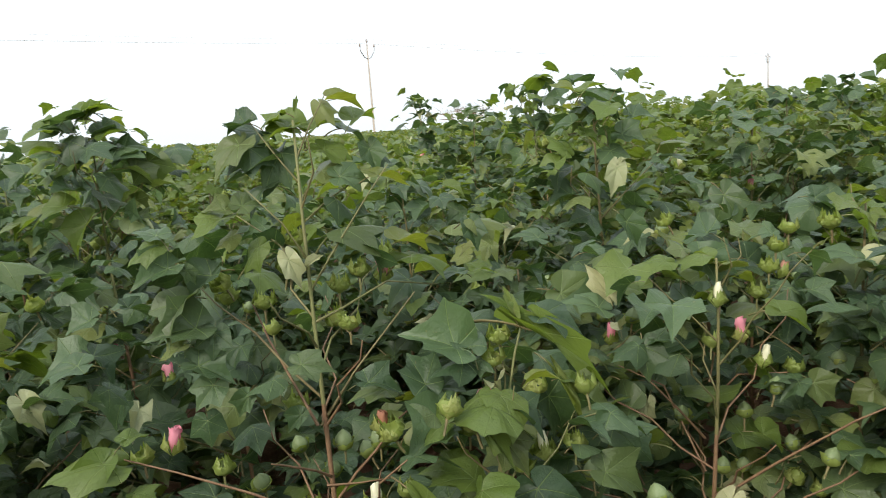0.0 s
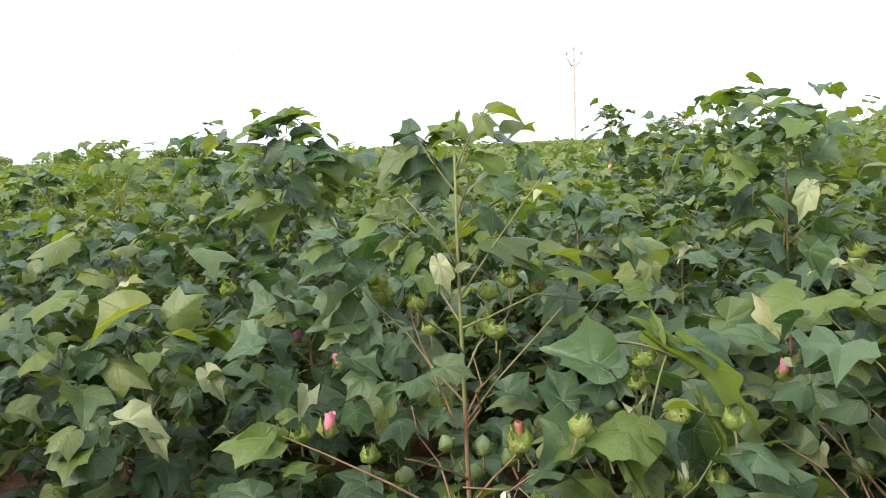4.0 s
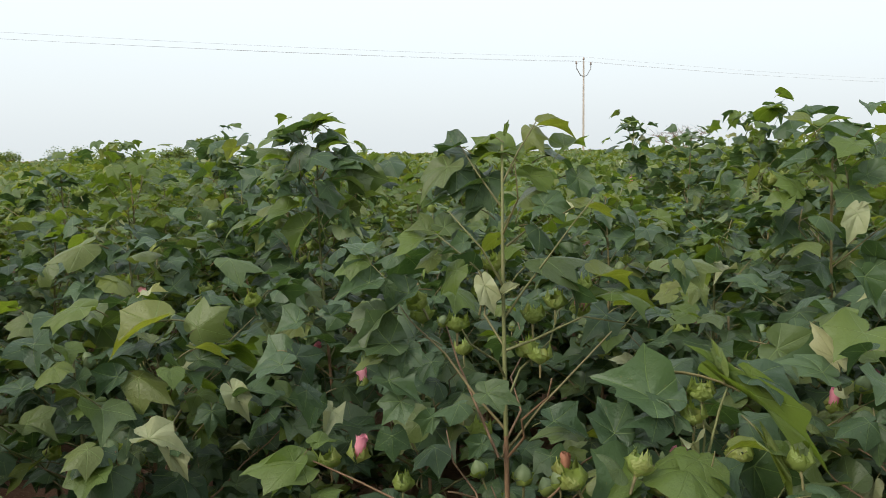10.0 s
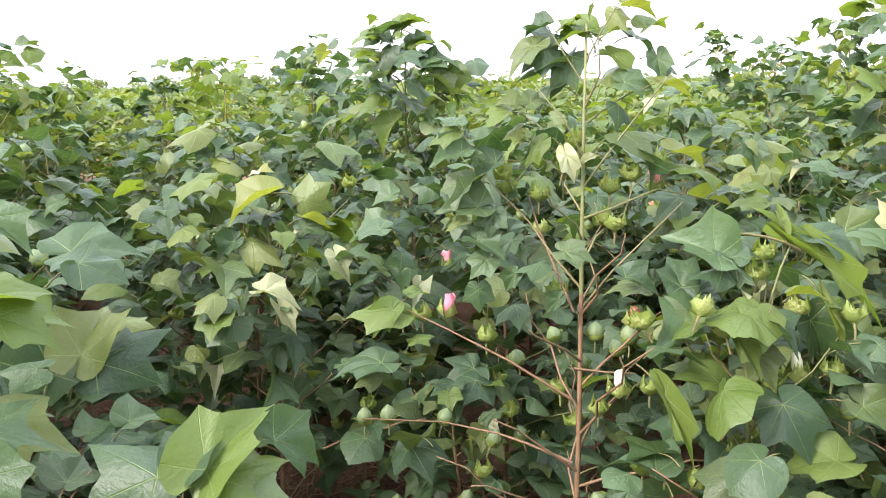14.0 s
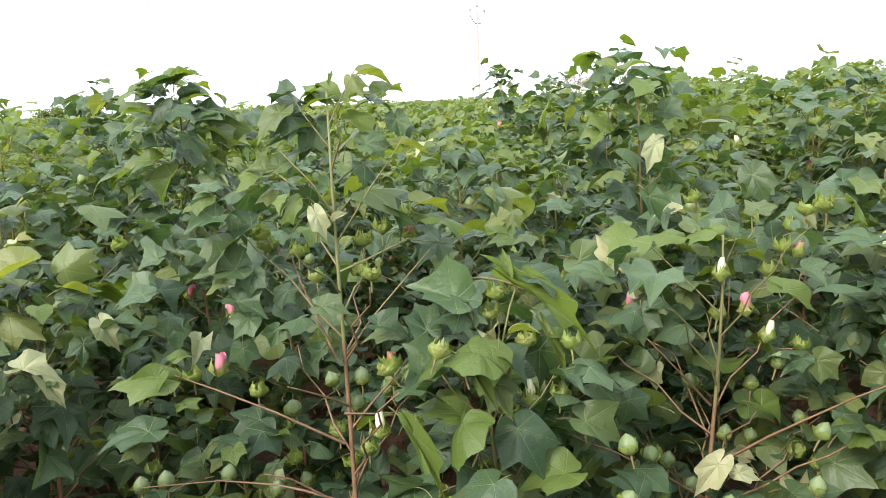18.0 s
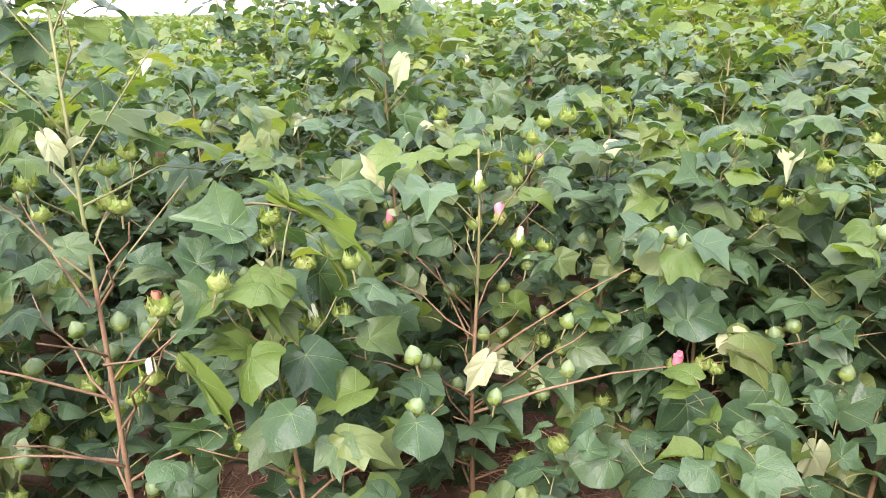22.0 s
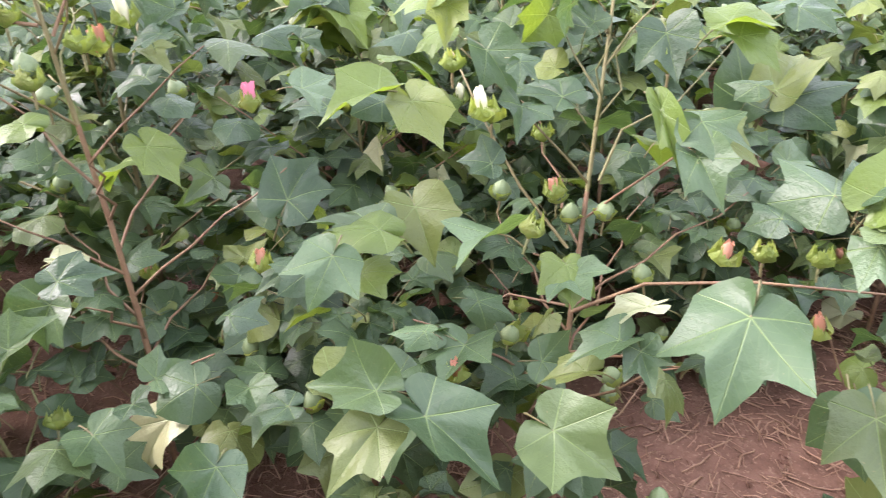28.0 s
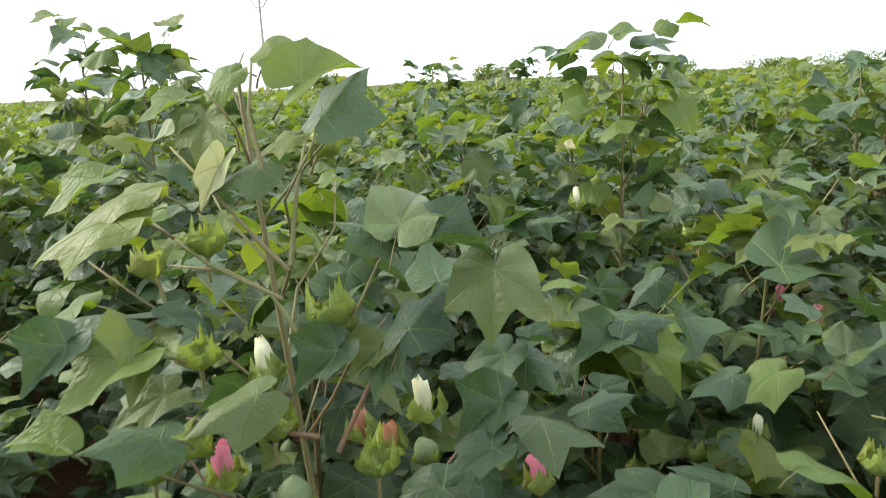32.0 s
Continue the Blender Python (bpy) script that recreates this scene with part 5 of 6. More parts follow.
leaf_at(plant_c, 0.146, 1.161, 0.876, 0.061, 79, 8, 25, pick=2, wide=0.68)
leaf_at(plant_c, 0.493, 1.106, 0.629, 0.096, -115, -1, -13, "young", pick=8, wide=0.68)
leaf_at(plant_c, 0.370, 1.070, 0.593, 0.050, 73, -22, 35, pick=11, wide=0.68)
leaf_at(plant_c, 0.526, 1.170, 0.700, 0.086, 81, 21, 43, pick=2, wide=0.68)
leaf_at(plant_c, 0.265, 1.102, 0.658, 0.079, -82, 13, -37, pick=7, wide=0.68)
# leaves round the reddish branches
leaf_at(plant_b, 0.576, 1.459, 0.932, 0.074, -83, -60, -72, "pale", pick=0, wide=0.92)
leaf_at(plant_b, 0.592, 1.481, 0.921, 0.050, 35, -73, 31, "pale", pick=4, wide=0.92)
leaf_at(plant_b, 0.554, 1.419, 0.915, 0.080, -98, -25, -32, pick=9, wide=0.68)
leaf_at(plant_b, 0.618, 1.368, 0.852, 0.069, -131, 6, -27, pick=0, wide=0.68)
leaf_at(plant_b, 0.652, 1.377, 0.857, 0.044, 103, -7, 36, pick=4, wide=0.68)
leaf_at(plant_b, 0.783, 1.556, 0.974, 0.090, 102, 16, 46, pick=9, wide=0.68)
leaf_at(plant_b, 0.745, 1.552, 0.996, 0.044, -35, -30, -19, pick=0, wide=0.68)
leaf_at(plant_b, 0.706, 1.539, 0.975, 0.070, -100, -14, -17, "young", pick=5, wide=0.68)
leaf_at(plant_b, 0.913, 1.846, 1.068, 0.091, 136, 54, 39, pick=9, wide=0.68)
leaf_at(plant_b, 1.137, 1.894, 1.056, 0.095, -119, 15, -28, pick=0, wide=0.68)
leaf_at(plant_b, 1.167, 1.899, 1.045, 0.070, 172, 53, 23, pick=4, wide=0.92)
leaf_at(plant_b, 1.124, 1.627, 0.941, 0.105, -109, -17, -25, pick=9, wide=0.68)
leaf_at(plant_b, 0.921, 1.492, 0.866, 0.099, 101, 25, 17, "young", pick=0, wide=0.68)
leaf_at(plant_b, 1.007, 1.550, 0.695, 0.063, 111, 37, 61, pick=4, wide=0.92)
leaf_at(plant_b, 0.974, 1.544, 0.700, 0.060, -127, 15, -26, pick=9, wide=0.68)
leaf_at(plant_b, 0.788, 1.391, 0.519, 0.087, -130, 37, -34, "pale", pick=0, wide=0.92)
leaf_at(plant_b, 0.828, 1.396, 0.499, 0.051, 102, 7, 52, "pale", pick=4, wide=0.92)
leaf_at(plant_b, 0.889, 1.505, 0.605, 0.075, 83, 27, 30, "young", pick=9, wide=0.68)
leaf_at(plant_b, 1.064, 1.539, 0.577, 0.063, 105, 28, 42, pick=0, wide=0.68)
leaf_at(plant_b, 1.092, 1.522, 0.463, 0.074, 167, 55, 25, pick=4, wide=0.92)
leaf_at(plant_b, 1.139, 1.603, 0.806, 0.083, -100, -15, -29, pick=9, wide=0.68)
leaf_at(plant_b, 0.819, 1.705, 0.997, 0.083, 43, -15, 18, pick=0, wide=0.68)
leaf_at(plant_b, 0.661, 1.729, 1.034, 0.071, 98, 60, 62, pick=4, wide=0.68)
leaf_at(plant_b, 0.456, 1.679, 1.017, 0.065, -99, -21, -33, pick=9, wide=0.68)
leaf_at(plant_b, 0.608, 1.426, 0.637, 0.065, 89, 46, 66, pick=0, wide=0.92)
# the pale hanging leaf
leaf_at(plant_e, 0.686, 2.017, 1.138, 0.084, -152, 57, -26, "pale", pick=0, wide=0.92)
leaf_at(plant_e, 0.695, 2.023, 1.155, 0.030, 71, -29, 38, "pale", pick=4, wide=0.68)
# leaves of the low plant in its row
leaf_at(plant_j, -0.981, 1.341, 1.106, 0.091, -136, 18, -33, pick=0, wide=0.68)
leaf_at(plant_j, -0.732, 1.146, 0.701, 0.060, -149, 20, -27, pick=4, wide=0.68)
leaf_at(plant_j, -0.635, 1.187, 0.720, 0.077, 99, 42, 26, "pale", pick=9, wide=0.68)
leaf_at(plant_j, -0.702, 1.188, 0.864, 0.089, 88, 26, 26, pick=0, wide=0.68)
leaf_at(plant_j, -0.741, 1.173, 0.867, 0.061, -140, 30, -39, pick=4, wide=0.68)
leaf_at(plant_j, -0.591, 1.237, 0.898, 0.068, 64, -24, 32, pick=9, wide=0.68)
leaf_at(plant_j, -0.597, 1.246, 0.960, 0.074, 62, -33, 74, pick=0, wide=0.92)
leaf_at(plant_j, -0.820, 1.167, 1.006, 0.095, -124, 4, -16, "young", pick=5, wide=0.68)
leaf_at(plant_j, -0.680, 1.216, 0.972, 0.119, -124, 15, -17, "young", pick=9, wide=0.68)
leaf_at(plant_j, -0.679, 0.803, 0.798, 0.052, 70, 7, 34, pick=0, wide=0.68)
leaf_at(plant_j, -0.846, 1.081, 0.595, 0.059, 87, 62, 29, pick=4, wide=0.68)
leaf_at(plant_j, -0.917, 1.100, 0.849, 0.081, -110, -9, -19, pick=9, wide=0.68)
leaf_at(plant_j, -0.636, 1.415, 1.075, 0.080, 71, 14, 23, pick=0, wide=0.68)
leaf_at(plant_j, -0.903, 1.121, 0.930, 0.057, 73, 22, 25, pick=4, wide=0.68)
# broad leaves of the plant by bare soil
leaf_at(plant_g, -0.418, 0.530, 0.855, 0.101, 33, -23, 33, pick=0, wide=0.68)
leaf_at(plant_g, -0.436, 0.524, 0.866, 0.106, -22, -39, 19, pick=4, wide=0.68)
leaf_at(plant_g, -0.435, 0.388, 0.820, 0.101, 61, 3, 23, pick=9, wide=0.68)
leaf_at(plant_g, -0.450, 0.427, 0.957, 0.099, 51, 10, 15, "young", pick=0, wide=0.68)
leaf_at(plant_g, -0.519, 0.481, 1.054, 0.070, 71, 32, 28, pick=4, wide=0.68)
leaf_at(plant_g, -0.553, 0.616, 0.978, 0.110, 29, -8, 20, pick=9, wide=0.68)
leaf_at(plant_g, -0.161, 0.287, 0.666, 0.138, 142, 36, -10, pick=8, wide=0.92)
leaf_at(plant_g, -0.263, 0.163, 0.599, 0.080, -173, 7, -18, pick=13, wide=0.68)
leaf_at(plant_g, -0.241, 0.185, 0.588, 0.066, 104, 23, 8, pick=3, wide=0.68)
leaf_at(plant_g, -0.268, 0.209, 0.639, 0.079, -152, 14, -18, "pale", pick=8, wide=0.68)
leaf_at(plant_g, -0.206, 0.646, 0.552, 0.146, 117, 52, 13, "folded", pick=8)
leaf_at(plant_g, -0.178, 0.671, 0.535, 0.084, 44, 17, 24, pick=13, wide=0.68)
leaf_at(plant_g, -0.092, 0.472, 0.498, 0.108, 119, 36, 16, pick=3, wide=0.92)
leaf_at(plant_g, -0.350, 0.324, 0.866, 0.091, 43, 15, 18, pick=8, wide=0.68)
leaf_at(plant_g, -0.332, 0.312, 0.821, 0.080, 95, 26, 18, pick=13, wide=0.68)
leaf_at(plant_g, -0.396, 0.287, 0.874, 0.104, 93, 40, 16, "folded", pick=3)
leaf_at(plant_g, -0.428, -0.194, 0.723, 0.081, 133, 34, -32, pick=8, wide=0.92)
leaf_at(plant_g, -0.621, -0.016, 0.687, 0.099, 87, 36, 13, pick=13, wide=0.92)
leaf_at(plant_g, -0.555, -0.107, 0.696, 0.104, -155, -3, -11, pick=3, wide=0.68)
leaf_at(plant_g, -0.437, -0.028, 1.049, 0.072, -147, 5, -23, "young", pick=8, wide=0.68)
leaf_at(plant_g, -0.416, 0.010, 1.057, 0.062, 5, -16, 20, "young", pick=14, wide=0.68)
leaf_at(plant_g, -0.425, -0.019, 1.039, 0.057, 115, 32, -7, "young", pick=3, wide=0.68)
leaf_at(plant_g, -0.364, 0.358, 0.997, 0.086, 16, -9, 18, "young", pick=8, wide=0.68)
leaf_at(plant_g, -0.348, 0.365, 0.978, 0.074, 64, 18, 26, "young", pick=14, wide=0.68)
leaf_at(plant_g, -0.511, 0.366, 0.955, 0.082, 102, 47, 19, pick=3, wide=0.92)
leaf_at(plant_g, -0.593, 0.176, 0.867, 0.056, -136, -16, -26, pick=8, wide=0.68)
leaf_at(plant_g, -0.613, 0.110, 0.935, 0.089, 60, 40, 23, pick=13, wide=0.68)
leaf_at(plant_g, -0.625, 0.305, 0.959, 0.063, -117, -44, -26, pick=3, wide=0.68)
leaf_at(plant_g, -0.476, -0.040, 0.531, 0.068, -147, 5, -18, pick=8, wide=0.68)
leaf_at(plant_g, -0.290, 0.130, 0.537, 0.074, -150, 10, -19, pick=13, wide=0.68)
leaf_at(plant_g, -0.656, -0.088, 0.546, 0.080, -156, 22, -40, pick=3, wide=0.68)
leaf_at(plant_g, -0.421, 0.526, 0.993, 0.082, 10, -3, 17, pick=8, wide=0.68)
leaf_at(plant_g, -0.477, 0.508, 0.840, 0.132, -18, -37, 19, pick=13, wide=0.68)
leaf_at(plant_g, -0.359, -0.224, 0.574, 0.085, 33, -5, 23, pick=3, wide=0.68)
leaf_at(plant_g, -0.231, 0.050, 0.499, 0.109, 60, 12, 37, pick=4, wide=0.92)
leaf_at(plant_g, -0.636, -0.236, 0.605, 0.065, 157, 7, -31, pick=9, wide=0.68)
leaf_at(plant_g, -0.625, -0.212, 0.594, 0.072, 88, 27, 9, pick=0, wide=0.92)
leaf_at(plant_g, -0.636, -0.197, 0.621, 0.066, -21, -5, 26, pick=4, wide=0.68)
leaf_at(plant_g, -0.731, -0.211, 0.688, 0.126, -44, -37, 24, pick=9, wide=0.68)
leaf_at(plant_g, -0.730, -0.241, 0.674, 0.071, -113, -29, -17, pick=0, wide=0.68)
leaf_at(plant_g, -0.494, -0.110, 0.718, 0.105, -160, -14, -14, "young", pick=5, wide=0.68)
leaf_at(plant_g, -0.485, -0.100, 0.926, 0.092, 178, 1, -15, "young", pick=9, wide=0.68)
leaf_at(plant_g, -0.468, -0.059, 0.911, 0.091, 78, 25, 19, "young", pick=0, wide=0.68)
leaf_at(plant_g, -0.301, -0.177, 0.581, 0.095, -159, -17, -26, pick=4, wide=0.68)
leaf_at(plant_g, -0.280, -0.184, 0.538, 0.103, 148, 15, -21, pick=9, wide=0.68)
leaf_at(plant_g, -0.317, -0.101, 0.645, 0.048, -164, -6, -23, pick=0, wide=0.68)
leaf_at(plant_g, -0.313, -0.391, 0.512, 0.074, 121, 17, -23, pick=4, wide=0.92)
leaf_at(plant_g, -0.419, -0.283, 0.498, 0.064, -167, -2, -25, pick=9, wide=0.68)
leaf_at(plant_g, -0.317, 0.380, 0.919, 0.046, -120, -1, -35, pick=0, wide=0.68)
leaf_at(plant_g, -0.270, -0.120, 0.545, 0.134, 55, 17, 13, pick=4, wide=0.68)
leaf_at(plant_g, -0.529, -0.551, 0.707, 0.072, 4, -16, 26, pick=9, wide=0.68)
leaf_at(plant_g, -0.677, -0.412, 0.831, 0.084, 53, 33, 16, "young", pick=0, wide=0.68)
leaf_at(plant_g, -0.630, -0.556, 0.898, 0.082, -165, -5, -12, "young", pick=5, wide=0.68)
leaf_at(plant_g, -0.554, 0.215, 0.863, 0.097, -116, -19, -23, pick=9, wide=0.68)
leaf_at(plant_g, -0.493, 0.045, 0.560, 0.072, 25, 24, 36, pick=0, wide=0.68)
leaf_at(plant_g, -0.460, -0.614, 0.657, 0.073, -8, -35, 36, pick=4, wide=0.68)
leaf_at(plant_g, -0.721, -0.396, 0.923, 0.075, -173, 11, -23, pick=9, wide=0.68)
leaf_at(plant_g, -0.759, -0.212, 0.964, 0.058, 4, -16, 24, pick=0, wide=0.68)
# leaves of the tall plant with white buds
leaf_at(plant_k, -0.870, -0.518, 1.368, 0.060, -15, -27, 18, "young", pick=0, wide=0.68)
leaf_at(plant_k, -0.858, -0.564, 1.351, 0.051, 163, 23, -21, "young", pick=5, wide=0.68)
leaf_at(plant_k, -0.794, -0.498, 1.339, 0.083, -19, -31, 28, "young", pick=9, wide=0.68)
leaf_at(plant_k, -0.782, -0.481, 1.307, 0.078, -32, -42, 21, pick=0, wide=0.68)
leaf_at(plant_k, -0.786, -0.511, 1.289, 0.043, 166, 4, -13, "young", pick=5, wide=0.68)
leaf_at(plant_k, -0.924, -0.666, 1.331, 0.050, 179, 17, -18, pick=9, wide=0.68)
leaf_at(plant_k, -0.865, -0.612, 1.327, 0.054, 170, 11, -11, "young", pick=0, wide=0.68)
leaf_at(plant_k, -0.837, -0.605, 1.307, 0.028, -172, 31, -39, pick=4, wide=0.68)
leaf_at(plant_k, -0.834, -0.593, 1.307, 0.053, 105, 43, -12, pick=9, wide=0.68)
leaf_at(plant_k, -0.764, -0.684, 1.263, 0.059, 169, 18, -11, "young", pick=0, wide=0.68)
leaf_at(plant_k, -0.710, -0.649, 1.255, 0.069, 177, 5, -8, "young", pick=5, wide=0.68)
leaf_at(plant_k, -0.779, -0.582, 1.266, 0.053, 125, 39, -26, "pale", pick=9, wide=0.68)
leaf_at(plant_k, -0.769, -0.545, 1.266, 0.053, 166, 19, -31, pick=0, wide=0.68)
leaf_at(plant_k, -0.689, -0.666, 1.237, 0.079, 180, 3, -17, "young", pick=5, wide=0.68)
leaf_at(plant_k, -0.654, -0.439, 1.217, 0.075, -58, -33, 11, pick=9, wide=0.68)
leaf_at(plant_k, -0.657, -0.456, 1.209, 0.043, -159, -24, -31, pick=0, wide=0.68)
leaf_at(plant_k, -0.655, -0.418, 1.202, 0.080, 2, 4, 33, pick=4, wide=0.68)
leaf_at(plant_k, -0.652, -0.356, 1.168, 0.067, 115, 40, -6, pick=9, wide=0.92)
leaf_at(plant_k, -0.650, -0.663, 1.165, 0.064, -163, -6, -17, pick=0, wide=0.68)
leaf_at(plant_k, -0.643, -0.649, 1.149, 0.060, 100, 21, -11, pick=4, wide=0.68)
leaf_at(plant_k, -0.641, -0.630, 1.164, 0.033, -22, 4, 21, pick=9, wide=0.68)
leaf_at(plant_k, -0.612, -0.658, 1.142, 0.068, 163, 16, -11, "young", pick=0, wide=0.68)
leaf_at(plant_k, -0.627, -0.702, 1.156, 0.047, 141, 24, -26, pick=4, wide=0.68)
leaf_at(plant_k, -0.650, -0.642, 1.097, 0.051, 155, 9, -31, pick=9, wide=0.68)
leaf_at(plant_k, -0.668, -0.571, 1.077, 0.065, 163, 12, -31, pick=0, wide=0.68)
leaf_at(plant_k, -0.695, -0.496, 1.098, 0.055, 165, 24, -31, pick=4, wide=0.68)
leaf_at(plant_k, -0.583, -0.709, 1.097, 0.044, -160, -20, -17, "young", pick=9, wide=0.68)
leaf_at(plant_k, -0.604, -0.644, 1.081, 0.056, 164, -10, -38, pick=0, wide=0.68)
leaf_at(plant_k, -0.704, -0.455, 1.092, 0.043, 158, 21, -23, pick=4, wide=0.68)
leaf_at(plant_k, -0.700, -0.449, 1.085, 0.047, 123, 35, -14, pick=9, wide=0.68)
leaf_at(plant_k, -0.662, -0.435, 1.120, 0.061, -33, -32, 22, pick=0, wide=0.68)
leaf_at(plant_k, -0.755, -0.283, 1.059, 0.041, 16, 1, 21, pick=4, wide=0.68)
leaf_at(plant_k, -0.759, -0.311, 1.045, 0.064, 157, 23, -24, pick=9, wide=0.68)
leaf_at(plant_k, -0.752, -0.287, 1.041, 0.052, 69, 29, 26, pick=0, wide=0.68)
leaf_at(plant_k, -0.697, -0.336, 1.020, 0.064, 170, 20, -27, pick=4, wide=0.68)
leaf_at(plant_k, -0.655, -0.362, 0.995, 0.054, 171, 8, -26, pick=9, wide=0.68)
# leaves of the low bushy plant beside it
leaf_at(plant_s, -0.919, -0.076, 1.002, 0.070, 15, -4, 24, pick=0, wide=0.68)
leaf_at(plant_s, -0.918, -0.093, 0.980, 0.074, 169, 6, -19, pick=4, wide=0.68)
leaf_at(plant_s, -0.904, -0.055, 0.964, 0.083, 57, 27, 17, "young", pick=9, wide=0.68)
leaf_at(plant_s, -0.863, 0.059, 0.923, 0.076, 170, 4, -16, pick=0, wide=0.68)
leaf_at(plant_s, -0.847, 0.118, 0.924, 0.081, 171, 7, -11, "young", pick=5, wide=0.68)
leaf_at(plant_s, -0.764, -0.120, 0.833, 0.079, -162, -12, -34, pick=9, wide=0.68)
leaf_at(plant_s, -0.740, -0.030, 0.837, 0.076, -158, -26, -33, pick=0, wide=0.68)
leaf_at(plant_s, -0.875, -0.136, 0.928, 0.056, 42, 17, 25, pick=4, wide=0.68)
leaf_at(plant_s, -0.877, 0.272, 0.870, 0.066, -141, -17, -28, pick=9, wide=0.68)
leaf_at(plant_s, -0.986, 0.015, 1.033, 0.058, -174, 37, -38, pick=0, wide=0.68)
leaf_at(plant_s, -0.886, 0.274, 0.912, 0.088, -15, -9, 14, pick=4, wide=0.68)
# more leaves round the tops of the tall plants
leaf_at(plant_a, 0.027, 1.292, 1.301, 0.072, -74, -32, -18, "young", pick=0, wide=0.68)
leaf_at(plant_a, 0.064, 1.306, 1.297, 0.067, 45, -24, 19, "young", pick=2, wide=0.68)
leaf_at(plant_a, 0.008, 1.276, 1.256, 0.075, -149, 35, -22, pick=11, wide=0.68)
leaf_at(plant_a, -0.019, 1.262, 1.239, 0.084, -115, 21, -20, pick=3, wide=0.68)
leaf_at(plant_a, 0.076, 1.303, 1.256, 0.064, 97, 31, 26, "young", pick=0, wide=0.68)
leaf_at(plant_a, -0.018, 1.257, 1.204, 0.069, -96, 11, -17, pick=1, wide=0.68)
leaf_at(plant_a, 0.092, 1.293, 1.168, 0.053, 76, 38, 29, pick=7, wide=0.68)
leaf_at(plant_a, -0.036, 1.230, 1.100, 0.057, -119, 38, -29, "young", pick=5, wide=0.68)
leaf_at(plant_a, -0.110, 1.194, 1.063, 0.067, -117, 32, -23, pick=4, wide=0.68)
leaf_at(plant_a, 0.137, 1.294, 1.076, 0.081, 48, 43, 34, pick=10, wide=0.68)
leaf_at(plant_a, 0.129, 1.333, 1.305, 0.063, 31, -24, 12, "young", pick=3, wide=0.68)
leaf_at(plant_a, -0.028, 1.269, 1.294, 0.079, -69, -28, -17, pick=8, wide=0.68)
leaf_at(plant_a, 0.071, 1.294, 1.220, 0.078, 26, -27, 11, pick=0, wide=0.68)
leaf_at(plant_d, -0.708, 1.992, 1.400, 0.069, 68, -2, 10, "young", pick=0, wide=0.68)
leaf_at(plant_d, -0.741, 1.978, 1.394, 0.079, -113, 11, -10, "young", pick=2, wide=0.68)
leaf_at(plant_d, -0.729, 1.981, 1.386, 0.071, 58, -48, 31, "folded", pick=11)
leaf_at(plant_d, -0.769, 1.963, 1.374, 0.110, -114, 13, -16, pick=3, wide=0.68)
leaf_at(plant_d, -0.687, 1.987, 1.326, 0.087, 65, -18, 19, "young", pick=0, wide=0.68)
leaf_at(plant_d, -0.663, 1.989, 1.286, 0.114, 67, -9, 18, pick=1, wide=0.68)
leaf_at(plant_d, -0.773, 1.951, 1.315, 0.093, -118, 36, -27, pick=7, wide=0.68)
leaf_at(plant_d, -0.790, 1.932, 1.246, 0.104, -113, 8, -10, "young", pick=5, wide=0.68)
leaf_at(plant_d, -0.624, 1.993, 1.224, 0.090, 75, 33, 29, pick=4, wide=0.68)
leaf_at(plant_d, -0.799, 1.909, 1.143, 0.107, -114, 15, -14, "young", pick=2, wide=0.68)
leaf_at(plant_d, -0.743, 1.922, 1.094, 0.112, -123, 49, -30, "young", pick=3, wide=0.68)
leaf_at(plant_d, -0.639, 1.962, 1.091, 0.092, 67, -9, 17, pick=8, wide=0.68)
leaf_at(plant_d, -0.830, 1.930, 1.321, 0.089, -110, -8, -13, pick=0, wide=0.68)
leaf_at(plant_e, 0.579, 2.051, 1.350, 0.068, -106, -28, -18, "young", pick=0, wide=0.68)
leaf_at(plant_e, 0.620, 2.068, 1.352, 0.073, 64, -26, 14, "young", pick=2, wide=0.68)
leaf_at(plant_e, 0.640, 2.070, 1.322, 0.091, 70, 6, 15, pick=11, wide=0.68)
leaf_at(plant_e, 0.576, 2.034, 1.265, 0.070, -114, 17, -23, pick=3, wide=0.68)
leaf_at(plant_e, 0.611, 2.042, 1.231, 0.074, 75, 33, 32, "young", pick=0, wide=0.68)
leaf_at(plant_e, 0.526, 1.996, 1.164, 0.074, -118, 33, -15, "young", pick=2, wide=0.68)
leaf_at(plant_e, 0.608, 2.022, 1.130, 0.075, 71, 16, 20, pick=7, wide=0.68)
leaf_at(plant_e, 0.556, 2.014, 1.197, 0.074, -97, -55, -36, "young", pick=5, wide=0.68)
# the near cluster of broad leaves by the bare soil
leaf_at(plant_g, -0.184, 0.408, 0.806, 0.109, -90, -15, -23, pick=0, wide=0.68)
leaf_at(plant_g, -0.147, 0.417, 0.820, 0.070, -22, -31, 4, pick=6, wide=0.68)
leaf_at(plant_g, -0.124, 0.420, 0.821, 0.100, 20, -46, 23, "young", pick=3, wide=0.68)
leaf_at(plant_g, -0.106, 0.419, 0.815, 0.077, 44, -23, 26, "young", pick=5, wide=0.68)
leaf_at(plant_g, -0.097, 0.413, 0.796, 0.088, 68, -5, 19, pick=9, wide=0.68)
leaf_at(plant_g, -0.100, 0.402, 0.773, 0.083, 112, 11, 21, pick=1, wide=0.68)
leaf_at(plant_g, -0.203, 0.349, 0.776, 0.065, -89, -16, -18, pick=7, wide=0.68)
leaf_at(plant_g, -0.098, 0.500, 0.824, 0.073, 32, 26, 30, pick=13, wide=0.68)
